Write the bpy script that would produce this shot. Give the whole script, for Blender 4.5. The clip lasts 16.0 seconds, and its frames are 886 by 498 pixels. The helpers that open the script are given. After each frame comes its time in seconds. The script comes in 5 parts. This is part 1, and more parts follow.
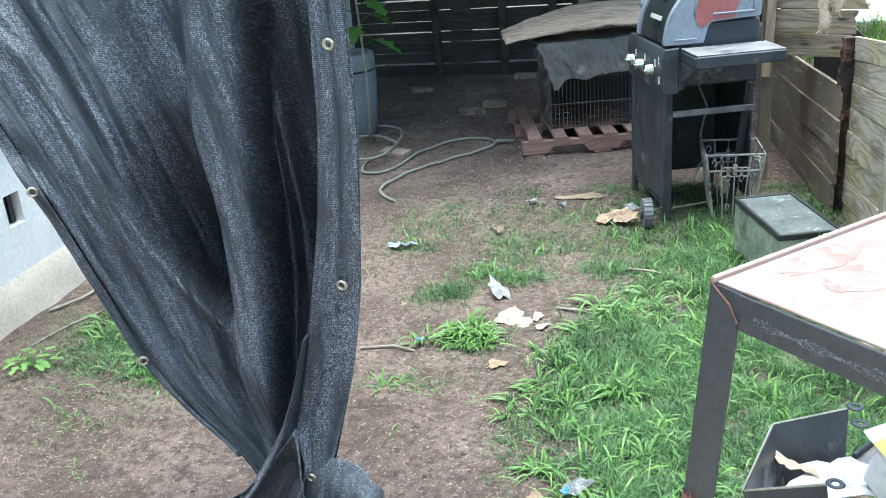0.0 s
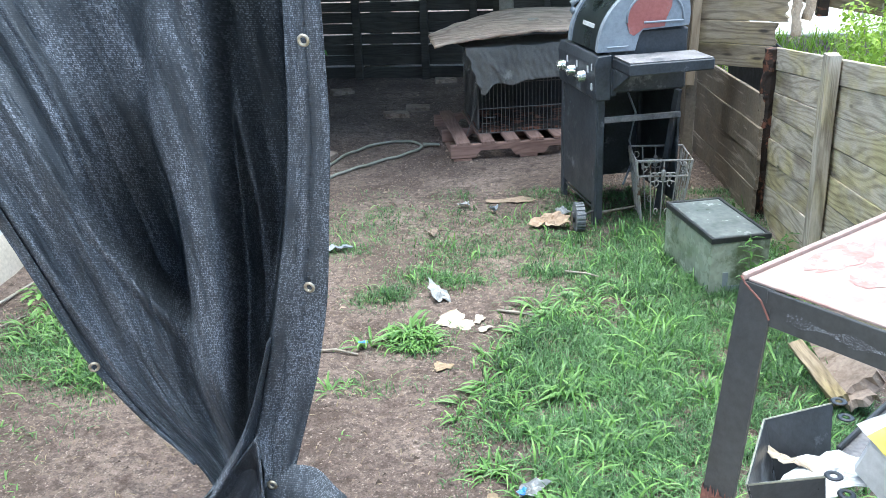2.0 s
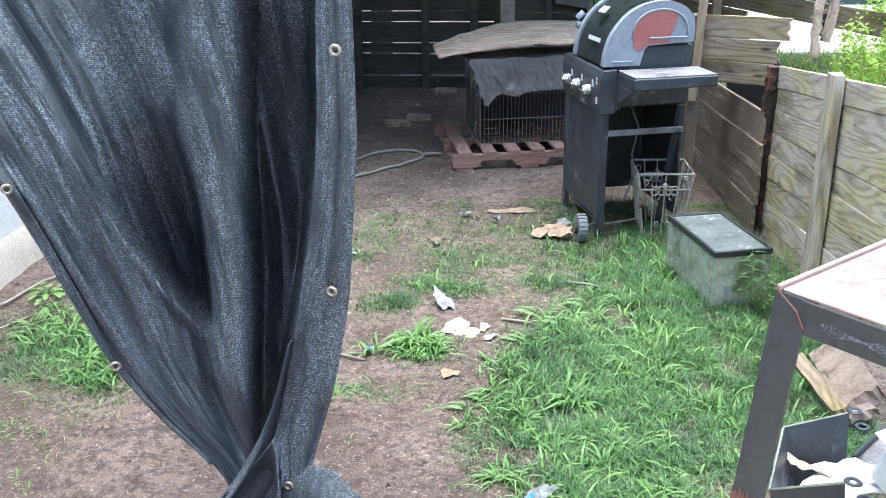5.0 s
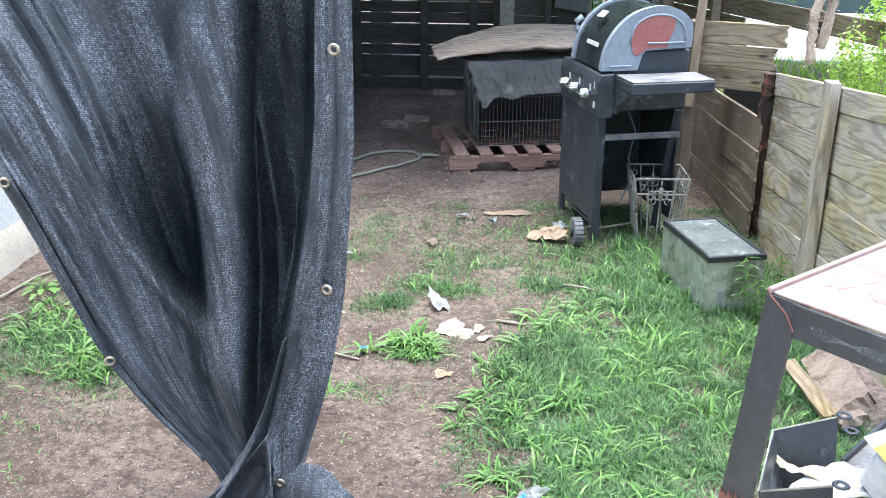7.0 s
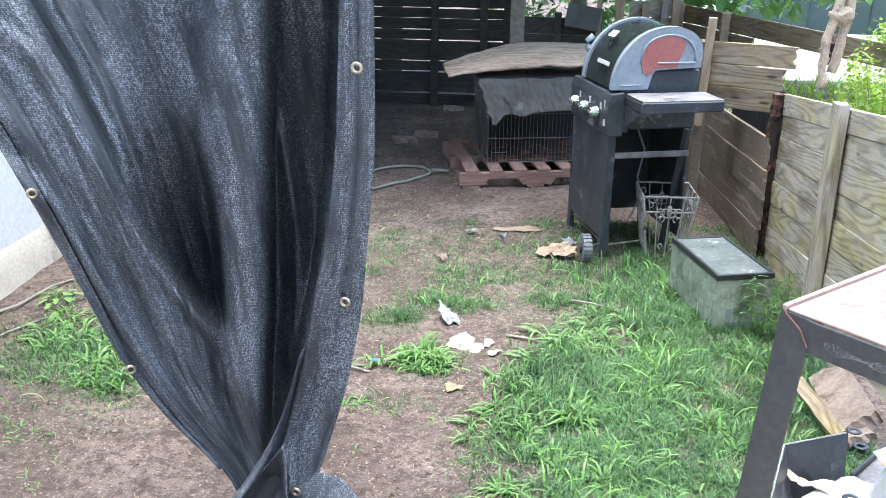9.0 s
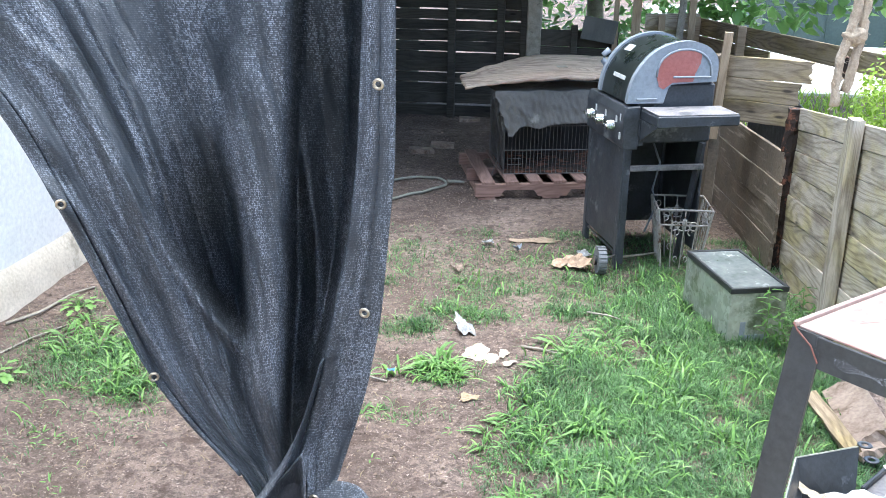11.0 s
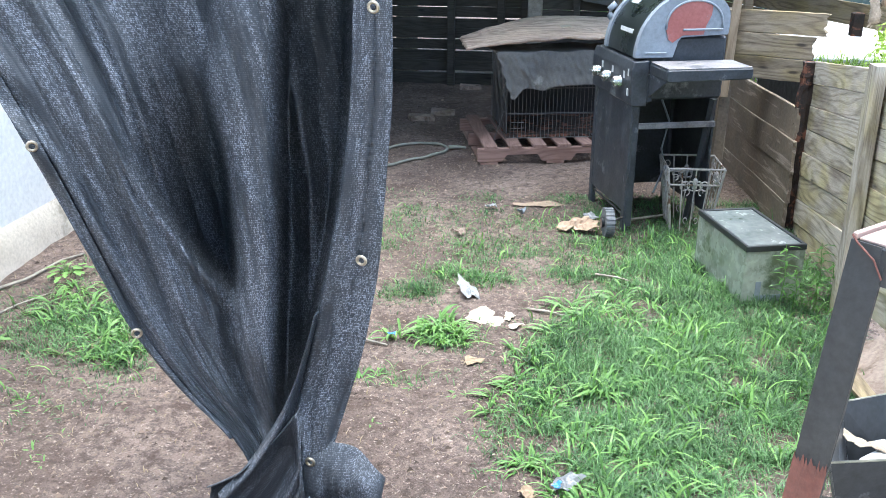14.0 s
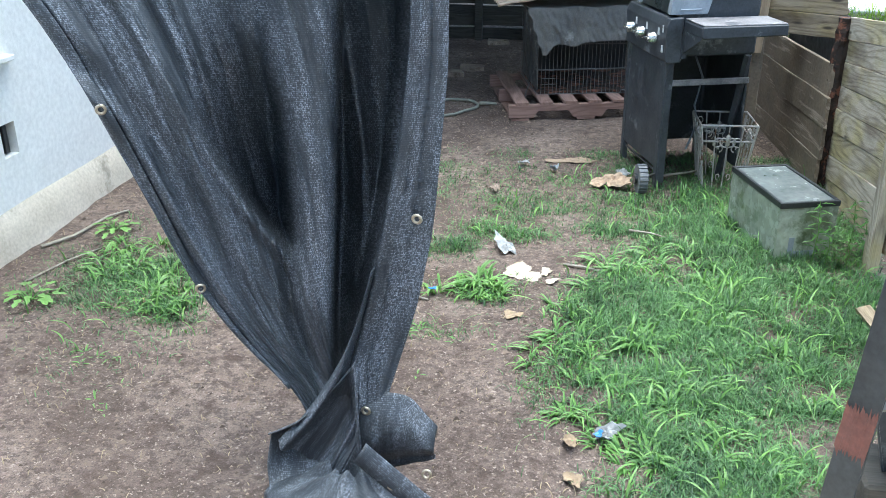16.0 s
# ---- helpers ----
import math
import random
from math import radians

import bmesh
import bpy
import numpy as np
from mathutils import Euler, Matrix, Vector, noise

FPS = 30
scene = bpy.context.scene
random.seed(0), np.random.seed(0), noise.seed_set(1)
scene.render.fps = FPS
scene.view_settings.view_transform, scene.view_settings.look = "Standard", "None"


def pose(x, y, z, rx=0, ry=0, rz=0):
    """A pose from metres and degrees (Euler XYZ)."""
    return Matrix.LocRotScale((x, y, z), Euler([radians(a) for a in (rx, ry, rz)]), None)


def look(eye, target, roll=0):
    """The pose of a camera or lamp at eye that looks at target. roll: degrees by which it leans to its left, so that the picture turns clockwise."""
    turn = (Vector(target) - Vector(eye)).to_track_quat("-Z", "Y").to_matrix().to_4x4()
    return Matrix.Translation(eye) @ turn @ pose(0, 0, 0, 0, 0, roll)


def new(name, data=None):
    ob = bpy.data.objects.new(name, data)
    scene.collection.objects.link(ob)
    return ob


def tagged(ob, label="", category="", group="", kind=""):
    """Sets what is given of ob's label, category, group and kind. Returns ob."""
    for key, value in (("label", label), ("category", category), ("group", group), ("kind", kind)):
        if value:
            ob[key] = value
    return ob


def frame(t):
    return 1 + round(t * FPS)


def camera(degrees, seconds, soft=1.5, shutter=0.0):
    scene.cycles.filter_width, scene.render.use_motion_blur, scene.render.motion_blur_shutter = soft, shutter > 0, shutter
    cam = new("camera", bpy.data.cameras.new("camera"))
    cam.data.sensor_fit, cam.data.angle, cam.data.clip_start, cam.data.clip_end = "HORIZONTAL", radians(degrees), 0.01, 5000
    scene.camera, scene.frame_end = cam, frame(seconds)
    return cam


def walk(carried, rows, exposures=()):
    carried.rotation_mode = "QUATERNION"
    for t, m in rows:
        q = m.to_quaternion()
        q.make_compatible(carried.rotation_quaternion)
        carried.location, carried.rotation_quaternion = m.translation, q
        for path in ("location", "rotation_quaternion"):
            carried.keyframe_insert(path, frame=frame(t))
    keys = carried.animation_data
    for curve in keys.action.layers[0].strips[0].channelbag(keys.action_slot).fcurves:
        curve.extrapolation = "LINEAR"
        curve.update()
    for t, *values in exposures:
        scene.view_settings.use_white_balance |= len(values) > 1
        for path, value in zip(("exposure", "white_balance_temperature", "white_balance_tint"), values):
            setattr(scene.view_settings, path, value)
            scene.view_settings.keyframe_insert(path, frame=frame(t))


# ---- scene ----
cam = camera(50.9, 16.0, 0.75)
PATH = [
    (0, (0.854, -0.919, 1.763), (0.394, 0.884, 1.029), -4.7),
    (0.5, (0.831, -0.923, 1.755), (0.419, 0.889, 1.015), -4.2),
    (1, (0.769, -0.929, 1.753), (0.437, 0.9, 1.016), -3.2),
    (1.5, (0.727, -0.944, 1.762), (0.446, 0.894, 1.026), -2.6),
    (2, (0.69, -0.934, 1.757), (0.434, 0.908, 1.021), -2.3),
    (2.5, (0.654, -0.924, 1.744), (0.423, 0.918, 1.001), -2.1),
    (3, (0.625, -0.942, 1.753), (0.401, 0.902, 1.012), -1.9),
    (3.5, (0.618, -0.969, 1.772), (0.394, 0.881, 1.045), -1.7),
    (4, (0.62, -0.991, 1.779), (0.391, 0.862, 1.062), -1.5),
    (6.5, (0.611, -0.991, 1.762), (0.388, 0.862, 1.042), -0.0),
    (7, (0.62, -1.002, 1.772), (0.397, 0.853, 1.058), 0.1),
    (7.5, (0.604, -1.062, 1.797), (0.364, 0.797, 1.1), 0.3),
    (8, (0.602, -1.064, 1.803), (0.363, 0.799, 1.115), 0.5),
    (8.5, (0.599, -1.053, 1.792), (0.363, 0.811, 1.107), 0.5),
    (9, (0.595, -1.051, 1.788), (0.361, 0.814, 1.104), 0.7),
    (9.5, (0.587, -1.088, 1.804), (0.343, 0.779, 1.131), 0.8),
    (12, (0.6, -1.092, 1.812), (0.327, 0.775, 1.147), 0.7),
    (12.5, (0.606, -1.074, 1.803), (0.33, 0.79, 1.134), 0.6),
    (13, (0.604, -1.057, 1.786), (0.329, 0.806, 1.111), 0.6),
    (13.5, (0.589, -1.022, 1.74), (0.311, 0.838, 1.06), 0.4),
    (14, (0.568, -0.958, 1.664), (0.303, 0.895, 0.96), 0.3),
    (14.5, (0.554, -0.967, 1.64), (0.295, 0.88, 0.916), 0.2),
    (15, (0.541, -0.974, 1.641), (0.278, 0.863, 0.895), 0.2),
    (15.5, (0.505, -1.032, 1.69), (0.236, 0.793, 0.917), 0.0),
    (16, (0.497, -1.049, 1.707), (0.197, 0.762, 0.911), -0.2),
]
walk(cam, [(t, look(e, g, r)) for t, e, g, r in PATH], [(0.0, 1.9, 5600, -4), (3.0, 1.93, 5550, 1), (7.0, 2.08, 5700, 4), (14.0, 2.1, 5650, 3), (16.0, 1.78, 5550, -2)])

# ---------------------------------------------------------------- light
world = bpy.data.worlds.new("world")
scene.world = world
world.use_nodes = True
wn = world.node_tree
sky = wn.nodes.new("ShaderNodeTexSky")
sky.sky_type, sky.sun_disc = "NISHITA", False
sky.sun_elevation, sky.sun_rotation = radians(80), radians(25)
sky.air_density, sky.dust_density = 1.0, 4.0
wn.nodes["Background"].inputs["Strength"].default_value = 0.15
wn.links.new(sky.outputs[0], wn.nodes["Background"].inputs[0])
sun = new("sun", bpy.data.lights.new("sun", "SUN"))
sun.data.energy, sun.data.angle, sun.data.color = 1.5, radians(50), (1.0, 0.96, 0.9)
sun.matrix_world = look((-0.3, 2.0, 12), (0, 3, 0))

# ---------------------------------------------------------------- materials


def shader(name):
    m = bpy.data.materials.new(name)
    m.use_nodes = True
    nt = m.node_tree
    return m, nt, nt.nodes["Principled BSDF"]


def ramp(nt, fac, stops):
    r = nt.nodes.new("ShaderNodeValToRGB")
    el = r.color_ramp.elements
    while len(el) < len(stops):
        el.new(0.5)
    for e, (p, c) in zip(el, stops):
        e.position, e.color = p, (*c, 1) if len(c) == 3 else c
    nt.links.new(fac, r.inputs[0])
    return r.outputs[0]


def noise_tex(nt, vec, scale, detail=4.0, rough=0.6):
    n = nt.nodes.new("ShaderNodeTexNoise")
    n.inputs["Scale"].default_value, n.inputs["Detail"].default_value = scale, detail
    n.inputs["Roughness"].default_value = rough
    if vec:
        nt.links.new(vec, n.inputs["Vector"])
    return n.outputs["Fac"]


def mixc(nt, fac, a, b, mode="MIX"):
    n = nt.nodes.new("ShaderNodeMix")
    n.data_type, n.blend_type = "RGBA", mode
    for s, v in ((0, fac), (6, a), (7, b)):
        if isinstance(v, (int, float)):
            n.inputs[s].default_value = v
        elif isinstance(v, tuple):
            n.inputs[s].default_value = (*v, 1)
        else:
            nt.links.new(v, n.inputs[s])
    return n.outputs[2]


def maths(nt, op, a, b=0.0):
    n = nt.nodes.new("ShaderNodeMath")
    n.operation = op
    for s, v in ((0, a), (1, b)):
        if isinstance(v, (int, float)):
            n.inputs[s].default_value = v
        else:
            nt.links.new(v, n.inputs[s])
    return n.outputs[0]


def coords(nt, scale=(1, 1, 1), shift=True, kind="Object"):
    tc = nt.nodes.new("ShaderNodeTexCoord")
    mp = nt.nodes.new("ShaderNodeMapping")
    mp.inputs["Scale"].default_value = scale
    nt.links.new(tc.outputs[kind], mp.inputs[0])
    if shift:
        oi = nt.nodes.new("ShaderNodeObjectInfo")
        cx = nt.nodes.new("ShaderNodeCombineXYZ")
        k = maths(nt, "MULTIPLY", oi.outputs["Random"], 37.0)
        for i in range(3):
            nt.links.new(k, cx.inputs[i])
        nt.links.new(cx.outputs[0], mp.inputs["Location"])
    return mp.outputs[0]


def bump(nt, bsdf, height, strength, dist=0.01):
    b = nt.nodes.new("ShaderNodeBump")
    b.inputs["Strength"].default_value, b.inputs["Distance"].default_value = strength, dist
    nt.links.new(height, b.inputs["Height"])
    nt.links.new(b.outputs[0], bsdf.inputs["Normal"])


def worn(name, dark, light, scale=6.0, fine=60.0, rough=0.6, metal=0.0, bmp=0.25, stain=None, stain_at=0.62):
    """A surface with coarse and fine variation, and stains of a third colour."""
    m, nt, b = shader(name)
    v = coords(nt)
    c = ramp(nt, noise_tex(nt, v, scale), [(0.3, dark), (0.7, light)])
    c = mixc(nt, 0.35, c, ramp(nt, noise_tex(nt, v, fine, 3), [(0.3, tuple(x * 0.6 for x in dark)), (0.7, light)]))
    if stain:
        s = ramp(nt, noise_tex(nt, v, scale * 0.6, 6, 0.7), [(stain_at - 0.04, (0, 0, 0)), (stain_at + 0.04, (1, 1, 1))])
        c = mixc(nt, s, c, stain)
    nt.links.new(c, b.inputs["Base Color"])
    nt.links.new(ramp(nt, noise_tex(nt, v, scale * 2), [(0.3, (rough * 0.75,) * 3), (0.7, (min(1, rough * 1.2),) * 3)]), b.inputs["Roughness"])
    b.inputs["Metallic"].default_value = metal
    bump(nt, b, noise_tex(nt, v, fine, 4), bmp, 0.004)
    return m


def timber(name, dark, mid, light, green=0.0, rough=0.85):
    """Weathered softwood, grain along the local x axis."""
    m, nt, b = shader(name)
    sep = nt.nodes.new("ShaderNodeSeparateXYZ")
    nt.links.new(coords(nt, shift=False), sep.inputs[0])
    swell = noise_tex(nt, coords(nt, (1.1, 6.5, 6.5)), 1.0, 1.5, 0.4)
    ring = maths(nt, "ADD", maths(nt, "MULTIPLY", sep.outputs[2], 170.0), maths(nt, "MULTIPLY", swell, 75.0))
    ring = maths(nt, "ADD", ring, maths(nt, "MULTIPLY", noise_tex(nt, coords(nt, (4, 50, 50)), 1.0, 3), 4.5))
    band = maths(nt, "ADD", maths(nt, "MULTIPLY", maths(nt, "SINE", ring), 0.5), 0.5)
    fine = noise_tex(nt, coords(nt, (7, 330, 330)), 1.0, 4, 0.65)
    coarse = noise_tex(nt, coords(nt, (3, 30, 30)), 1.0, 5, 0.65)
    late = tuple(x * 0.8 + y * 0.2 for x, y in zip(dark, mid))
    c = ramp(nt, band, [(0.0, late), (0.22, mid), (0.6, light), (1.0, light)])
    c = mixc(nt, 0.5, c, ramp(nt, coarse, [(0.35, mid), (0.65, light)]))
    c = mixc(nt, 0.3, c, ramp(nt, fine, [(0.35, tuple(x * 0.6 for x in dark)), (0.6, light)]))
    stain = ramp(nt, noise_tex(nt, coords(nt, (1.2, 4, 4)), 1.6, 6, 0.6), [(0.5, (0, 0, 0)), (0.72, (0.75,) * 3)])
    c = mixc(nt, stain, c, dark)
    if green:
        g = ramp(nt, noise_tex(nt, coords(nt, (1.5, 3, 3)), 2.0, 4), [(0.44, (0, 0, 0)), (0.62, (green,) * 3)])
        c = mixc(nt, g, c, mixc(nt, 0.7, c, (0.9, 0.86, 0.42), "MULTIPLY"))
    k = nt.nodes.new("ShaderNodeTexVoronoi")
    k.inputs["Scale"].default_value = 1.0
    nt.links.new(coords(nt, (2.6, 9, 9)), k.inputs["Vector"])
    knot = ramp(nt, k.outputs["Distance"], [(0.05, (0.85,) * 3), (0.11, (0, 0, 0))])
    c = mixc(nt, knot, c, tuple(x * 0.5 for x in dark))
    oi = nt.nodes.new("ShaderNodeObjectInfo")
    c = mixc(nt, 0.4, c, ramp(nt, oi.outputs["Random"], [(0, (0.62, 0.58, 0.52)), (1, (1.0, 0.97, 0.9))]), "MULTIPLY")
    nt.links.new(c, b.inputs["Base Color"])
    b.inputs["Roughness"].default_value = rough
    bump(nt, b, maths(nt, "ADD", coarse, maths(nt, "MULTIPLY", fine, 0.6)), 0.35, 0.003)
    return m


M_FENCE = timber("weathered_fence_wood", (0.12, 0.088, 0.064), (0.36, 0.3, 0.225), (0.66, 0.585, 0.475), 0.9)
# olive-brown wood, toned darker so the upper boards' shade is in the colour
M_OLIVE = timber("olive_shaded_boards", (0.07, 0.05, 0.032), (0.24, 0.18, 0.118), (0.44, 0.355, 0.245), 0.8)
M_BROWN = worn("dirty_brown_boards", (0.1, 0.077, 0.054), (0.27, 0.212, 0.15), 5, 60, 0.85, 0, 0.5)


def worn_streaks(m):
    """Pale bare streaks along the boards where the dirt has worn off."""
    nt = m.node_tree
    b = nt.nodes["Principled BSDF"]
    base = b.inputs["Base Color"].links[0].from_socket
    f = ramp(nt, noise_tex(nt, coords(nt, (2.2, 24, 24)), 1.0, 5, 0.62), [(0.575, (0, 0, 0)), (0.64, (0.85,) * 3)])
    g = ramp(nt, noise_tex(nt, coords(nt, (4, 160, 160)), 1.0, 3, 0.6), [(0.35, (0.3,) * 3), (0.6, (1, 1, 1))])
    c = mixc(nt, maths(nt, "MULTIPLY", f, g), base, (0.44, 0.36, 0.285))
    nt.links.new(c, b.inputs["Base Color"])


worn_streaks(M_BROWN)
M_STAKE = timber("pale_new_wood", (0.22, 0.15, 0.09), (0.4, 0.29, 0.18), (0.52, 0.4, 0.27))
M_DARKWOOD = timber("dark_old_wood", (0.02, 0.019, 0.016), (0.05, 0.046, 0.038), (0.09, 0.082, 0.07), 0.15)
M_PALLET = timber("reddish_pallet_wood", (0.13, 0.072, 0.055), (0.25, 0.15, 0.12), (0.34, 0.22, 0.18))
M_PLY = timber("weathered_plywood", (0.17, 0.11, 0.08), (0.5, 0.35, 0.255), (0.82, 0.63, 0.47))
M_ROTTEN = worn("rotten_rusty_wood", (0.01, 0.008, 0.006), (0.05, 0.028, 0.018), 22, 110, 0.95, 0, 0.9, (0.2, 0.08, 0.045), 0.56)
M_BLACK = worn("chalky_black_paint", (0.017, 0.019, 0.022), (0.066, 0.072, 0.081), 8, 70, 0.5, 0, 0.25, (0.17, 0.176, 0.185), 0.62)
M_LID = worn("black_enamel_lid", (0.012, 0.016, 0.015), (0.03, 0.036, 0.034), 4, 40, 0.3, 0, 0.1)
M_CAP = worn("faded_grey_casting", (0.2, 0.22, 0.25), (0.3, 0.33, 0.36), 7, 60, 0.55, 0, 0.15)
M_RED = worn("faded_red_paint", (0.3, 0.085, 0.07), (0.4, 0.15, 0.13), 8, 60, 0.6, 0, 0.15, (0.3, 0.28, 0.29), 0.66)
M_SHELF = worn("dusty_side_shelf", (0.1, 0.096, 0.096), (0.34, 0.315, 0.31), 9, 90, 0.6, 0, 0.15, (0.085, 0.085, 0.09), 0.58)
M_CHROME = worn("knob_chrome", (0.6, 0.6, 0.6), (0.8, 0.8, 0.78), 20, 90, 0.25, 0.9, 0.1)
M_RUBBER = worn("grey_wheel_rubber", (0.11, 0.112, 0.116), (0.22, 0.225, 0.23), 20, 120, 0.8, 0, 0.3)
M_WIRE = worn("dull_wire", (0.08, 0.076, 0.07), (0.2, 0.19, 0.175), 20, 90, 0.55, 0.5, 0.2)
M_IRON = worn("rusty_pale_iron", (0.3, 0.28, 0.25), (0.55, 0.52, 0.48), 16, 90, 0.7, 0.2, 0.3, (0.14, 0.08, 0.05), 0.6)
M_TARP = worn("grey_tarp", (0.075, 0.07, 0.061), (0.17, 0.158, 0.138), 4, 120, 0.75, 0, 0.5, (0.26, 0.245, 0.215), 0.6)
M_TANK = worn("algae_glass", (0.17, 0.2, 0.15), (0.42, 0.44, 0.36), 6, 34, 0.28, 0, 0.1, (0.12, 0.14, 0.085), 0.6)
M_TANKTOP = worn("dirty_glass_top", (0.075, 0.085, 0.085), (0.19, 0.205, 0.2), 9, 40, 0.24, 0, 0.1, (0.45, 0.46, 0.44), 0.6)
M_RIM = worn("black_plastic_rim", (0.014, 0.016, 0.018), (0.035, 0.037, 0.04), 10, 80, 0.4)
M_STEEL = worn("dark_steel", (0.026, 0.0275, 0.028), (0.058, 0.061, 0.062), 8, 90, 0.5, 0.2, 0.2, (0.16, 0.07, 0.05), 0.74)
M_RUST = worn("red_primer_rust", (0.09, 0.034, 0.026), (0.2, 0.08, 0.058), 14, 80, 0.8, 0, 0.4, (0.05, 0.04, 0.04), 0.6)
M_PINK = worn("chalky_primer_top", (0.3, 0.2, 0.165), (0.42, 0.315, 0.27), 6, 45, 0.65, 0, 0.1, (0.34, 0.17, 0.14), 0.6)
M_WALL = worn("white_wall_paint", (0.8, 0.785, 0.735), (0.88, 0.87, 0.825), 3, 40, 0.8, 0, 0.25)
M_PLINTH = worn("stained_plinth", (0.46, 0.4, 0.31), (0.68, 0.61, 0.5), 4, 60, 0.9, 0, 0.5, (0.3, 0.26, 0.2), 0.64)
M_CONCRETE = worn("pale_concrete", (0.6, 0.59, 0.57), (0.78, 0.77, 0.74), 0.8, 12, 0.9)
M_PAPER = worn("white_paper", (0.5, 0.5, 0.48), (0.66, 0.66, 0.65), 12, 60, 0.8)
M_CARD = worn("soggy_cardboard", (0.3, 0.205, 0.135), (0.5, 0.37, 0.255), 12, 60, 0.9)
M_MUD = worn("muddy_card", (0.21, 0.15, 0.1), (0.36, 0.27, 0.19), 14, 70, 0.95, 0, 0.6)
M_WRAP = worn("greyish_wrapper", (0.22, 0.22, 0.215), (0.38, 0.38, 0.37), 14, 60, 0.35)
M_DEADLEAF = worn("dead_leaf", (0.2, 0.135, 0.08), (0.36, 0.27, 0.17), 20, 80, 0.85)
M_CREAM = worn("cream_scrap", (0.36, 0.285, 0.2), (0.55, 0.485, 0.38), 14, 60, 0.85, 0, 0.4, (0.3, 0.21, 0.13), 0.62)
M_BIN = worn("scratched_black_bin", (0.014, 0.016, 0.019), (0.05, 0.056, 0.064), 9, 70, 0.35, 0, 0.2, (0.17, 0.19, 0.21), 0.6)
M_YELLOW = worn("yellow_plastic_bag", (0.62, 0.5, 0.04), (0.76, 0.64, 0.08), 6, 40, 0.35)
M_BAGRED = worn("red_plastic_bag", (0.5, 0.02, 0.03), (0.62, 0.04, 0.05), 6, 40, 0.35)
M_NET = worn("blue_grey_netting", (0.03, 0.04, 0.07), (0.1, 0.13, 0.2), 40, 160, 0.6)
M_HOSE = worn("faded_green_hose", (0.18, 0.185, 0.14), (0.33, 0.33, 0.27), 16, 90, 0.6)
M_BRASS = worn("brass_eyelet", (0.5, 0.43, 0.31), (0.68, 0.61, 0.48), 40, 200, 0.35, 0.9, 0.1)
M_BARK = worn("pale_bark", (0.2, 0.17, 0.13), (0.42, 0.38, 0.31), 22, 120, 0.95, 0, 0.9, (0.1, 0.08, 0.06), 0.64)
M_STONE = worn("weathered_driftwood", (0.16, 0.11, 0.08), (0.42, 0.33, 0.26), 11, 60, 0.9, 0, 0.9, (0.13, 0.09, 0.06), 0.6)
M_WORNRED = worn("worn_red_primer", (0.29, 0.115, 0.095), (0.4, 0.22, 0.185), 26, 120, 0.75, 0, 0.1, (0.42, 0.315, 0.27), 0.52)
M_ROPE = worn("bleached_rope", (0.28, 0.21, 0.14), (0.62, 0.51, 0.375), 60, 220, 0.95, 0, 1.0, (0.12, 0.09, 0.07), 0.66)
M_BLUE = worn("blue_plastic", (0.03, 0.13, 0.5), (0.06, 0.25, 0.68), 20, 90, 0.4)
M_GREENSHEET = worn("dark_green_sheet", (0.03, 0.05, 0.045), (0.06, 0.09, 0.08), 2, 30, 0.7)


def leafy(name, a, b2, rough=0.5, trans=0.3):
    m, nt, b = shader(name)
    g = nt.nodes.new("ShaderNodeNewGeometry")
    c = ramp(nt, g.outputs["Random Per Island"], [(0.0, a), (0.94, b2), (1.0, tuple(min(1, x * 1.25) for x in b2))])
    c = mixc(nt, 0.3, c, ramp(nt, noise_tex(nt, coords(nt, shift=False), 3, 3), [(0.35, tuple(x * 0.55 for x in a)), (0.65, b2)]))
    nt.links.new(c, b.inputs["Base Color"])
    b.inputs["Roughness"].default_value = rough
    tr = nt.nodes.new("ShaderNodeBsdfTranslucent")
    nt.links.new(c, tr.inputs[0])
    mx = nt.nodes.new("ShaderNodeMixShader")
    mx.inputs[0].default_value = trans
    nt.links.new(b.outputs[0], mx.inputs[1])
    nt.links.new(tr.outputs[0], mx.inputs[2])
    nt.links.new(mx.outputs[0], nt.nodes["Material Output"].inputs[0])
    return m


M_GRASS = leafy("fine_grass", (0.013, 0.042, 0.018), (0.195, 0.345, 0.125), 0.4)
M_WEED = leafy("broad_grass", (0.07, 0.17, 0.035), (0.27, 0.46, 0.12), 0.4)
# these two greens carry the sunlight beyond the fence in their colour
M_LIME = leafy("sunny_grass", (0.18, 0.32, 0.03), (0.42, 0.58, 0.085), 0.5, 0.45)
M_SUNLEAF = leafy("sunny_leaf", (0.13, 0.27, 0.07), (0.34, 0.54, 0.19), 0.35, 0.55)
M_DRY = leafy("dry_straw", (0.26, 0.2, 0.12), (0.45, 0.36, 0.22), 0.8, 0.1)
M_LEAF = leafy("tree_leaf", (0.04, 0.11, 0.024), (0.15, 0.3, 0.065), 0.4, 0.5)


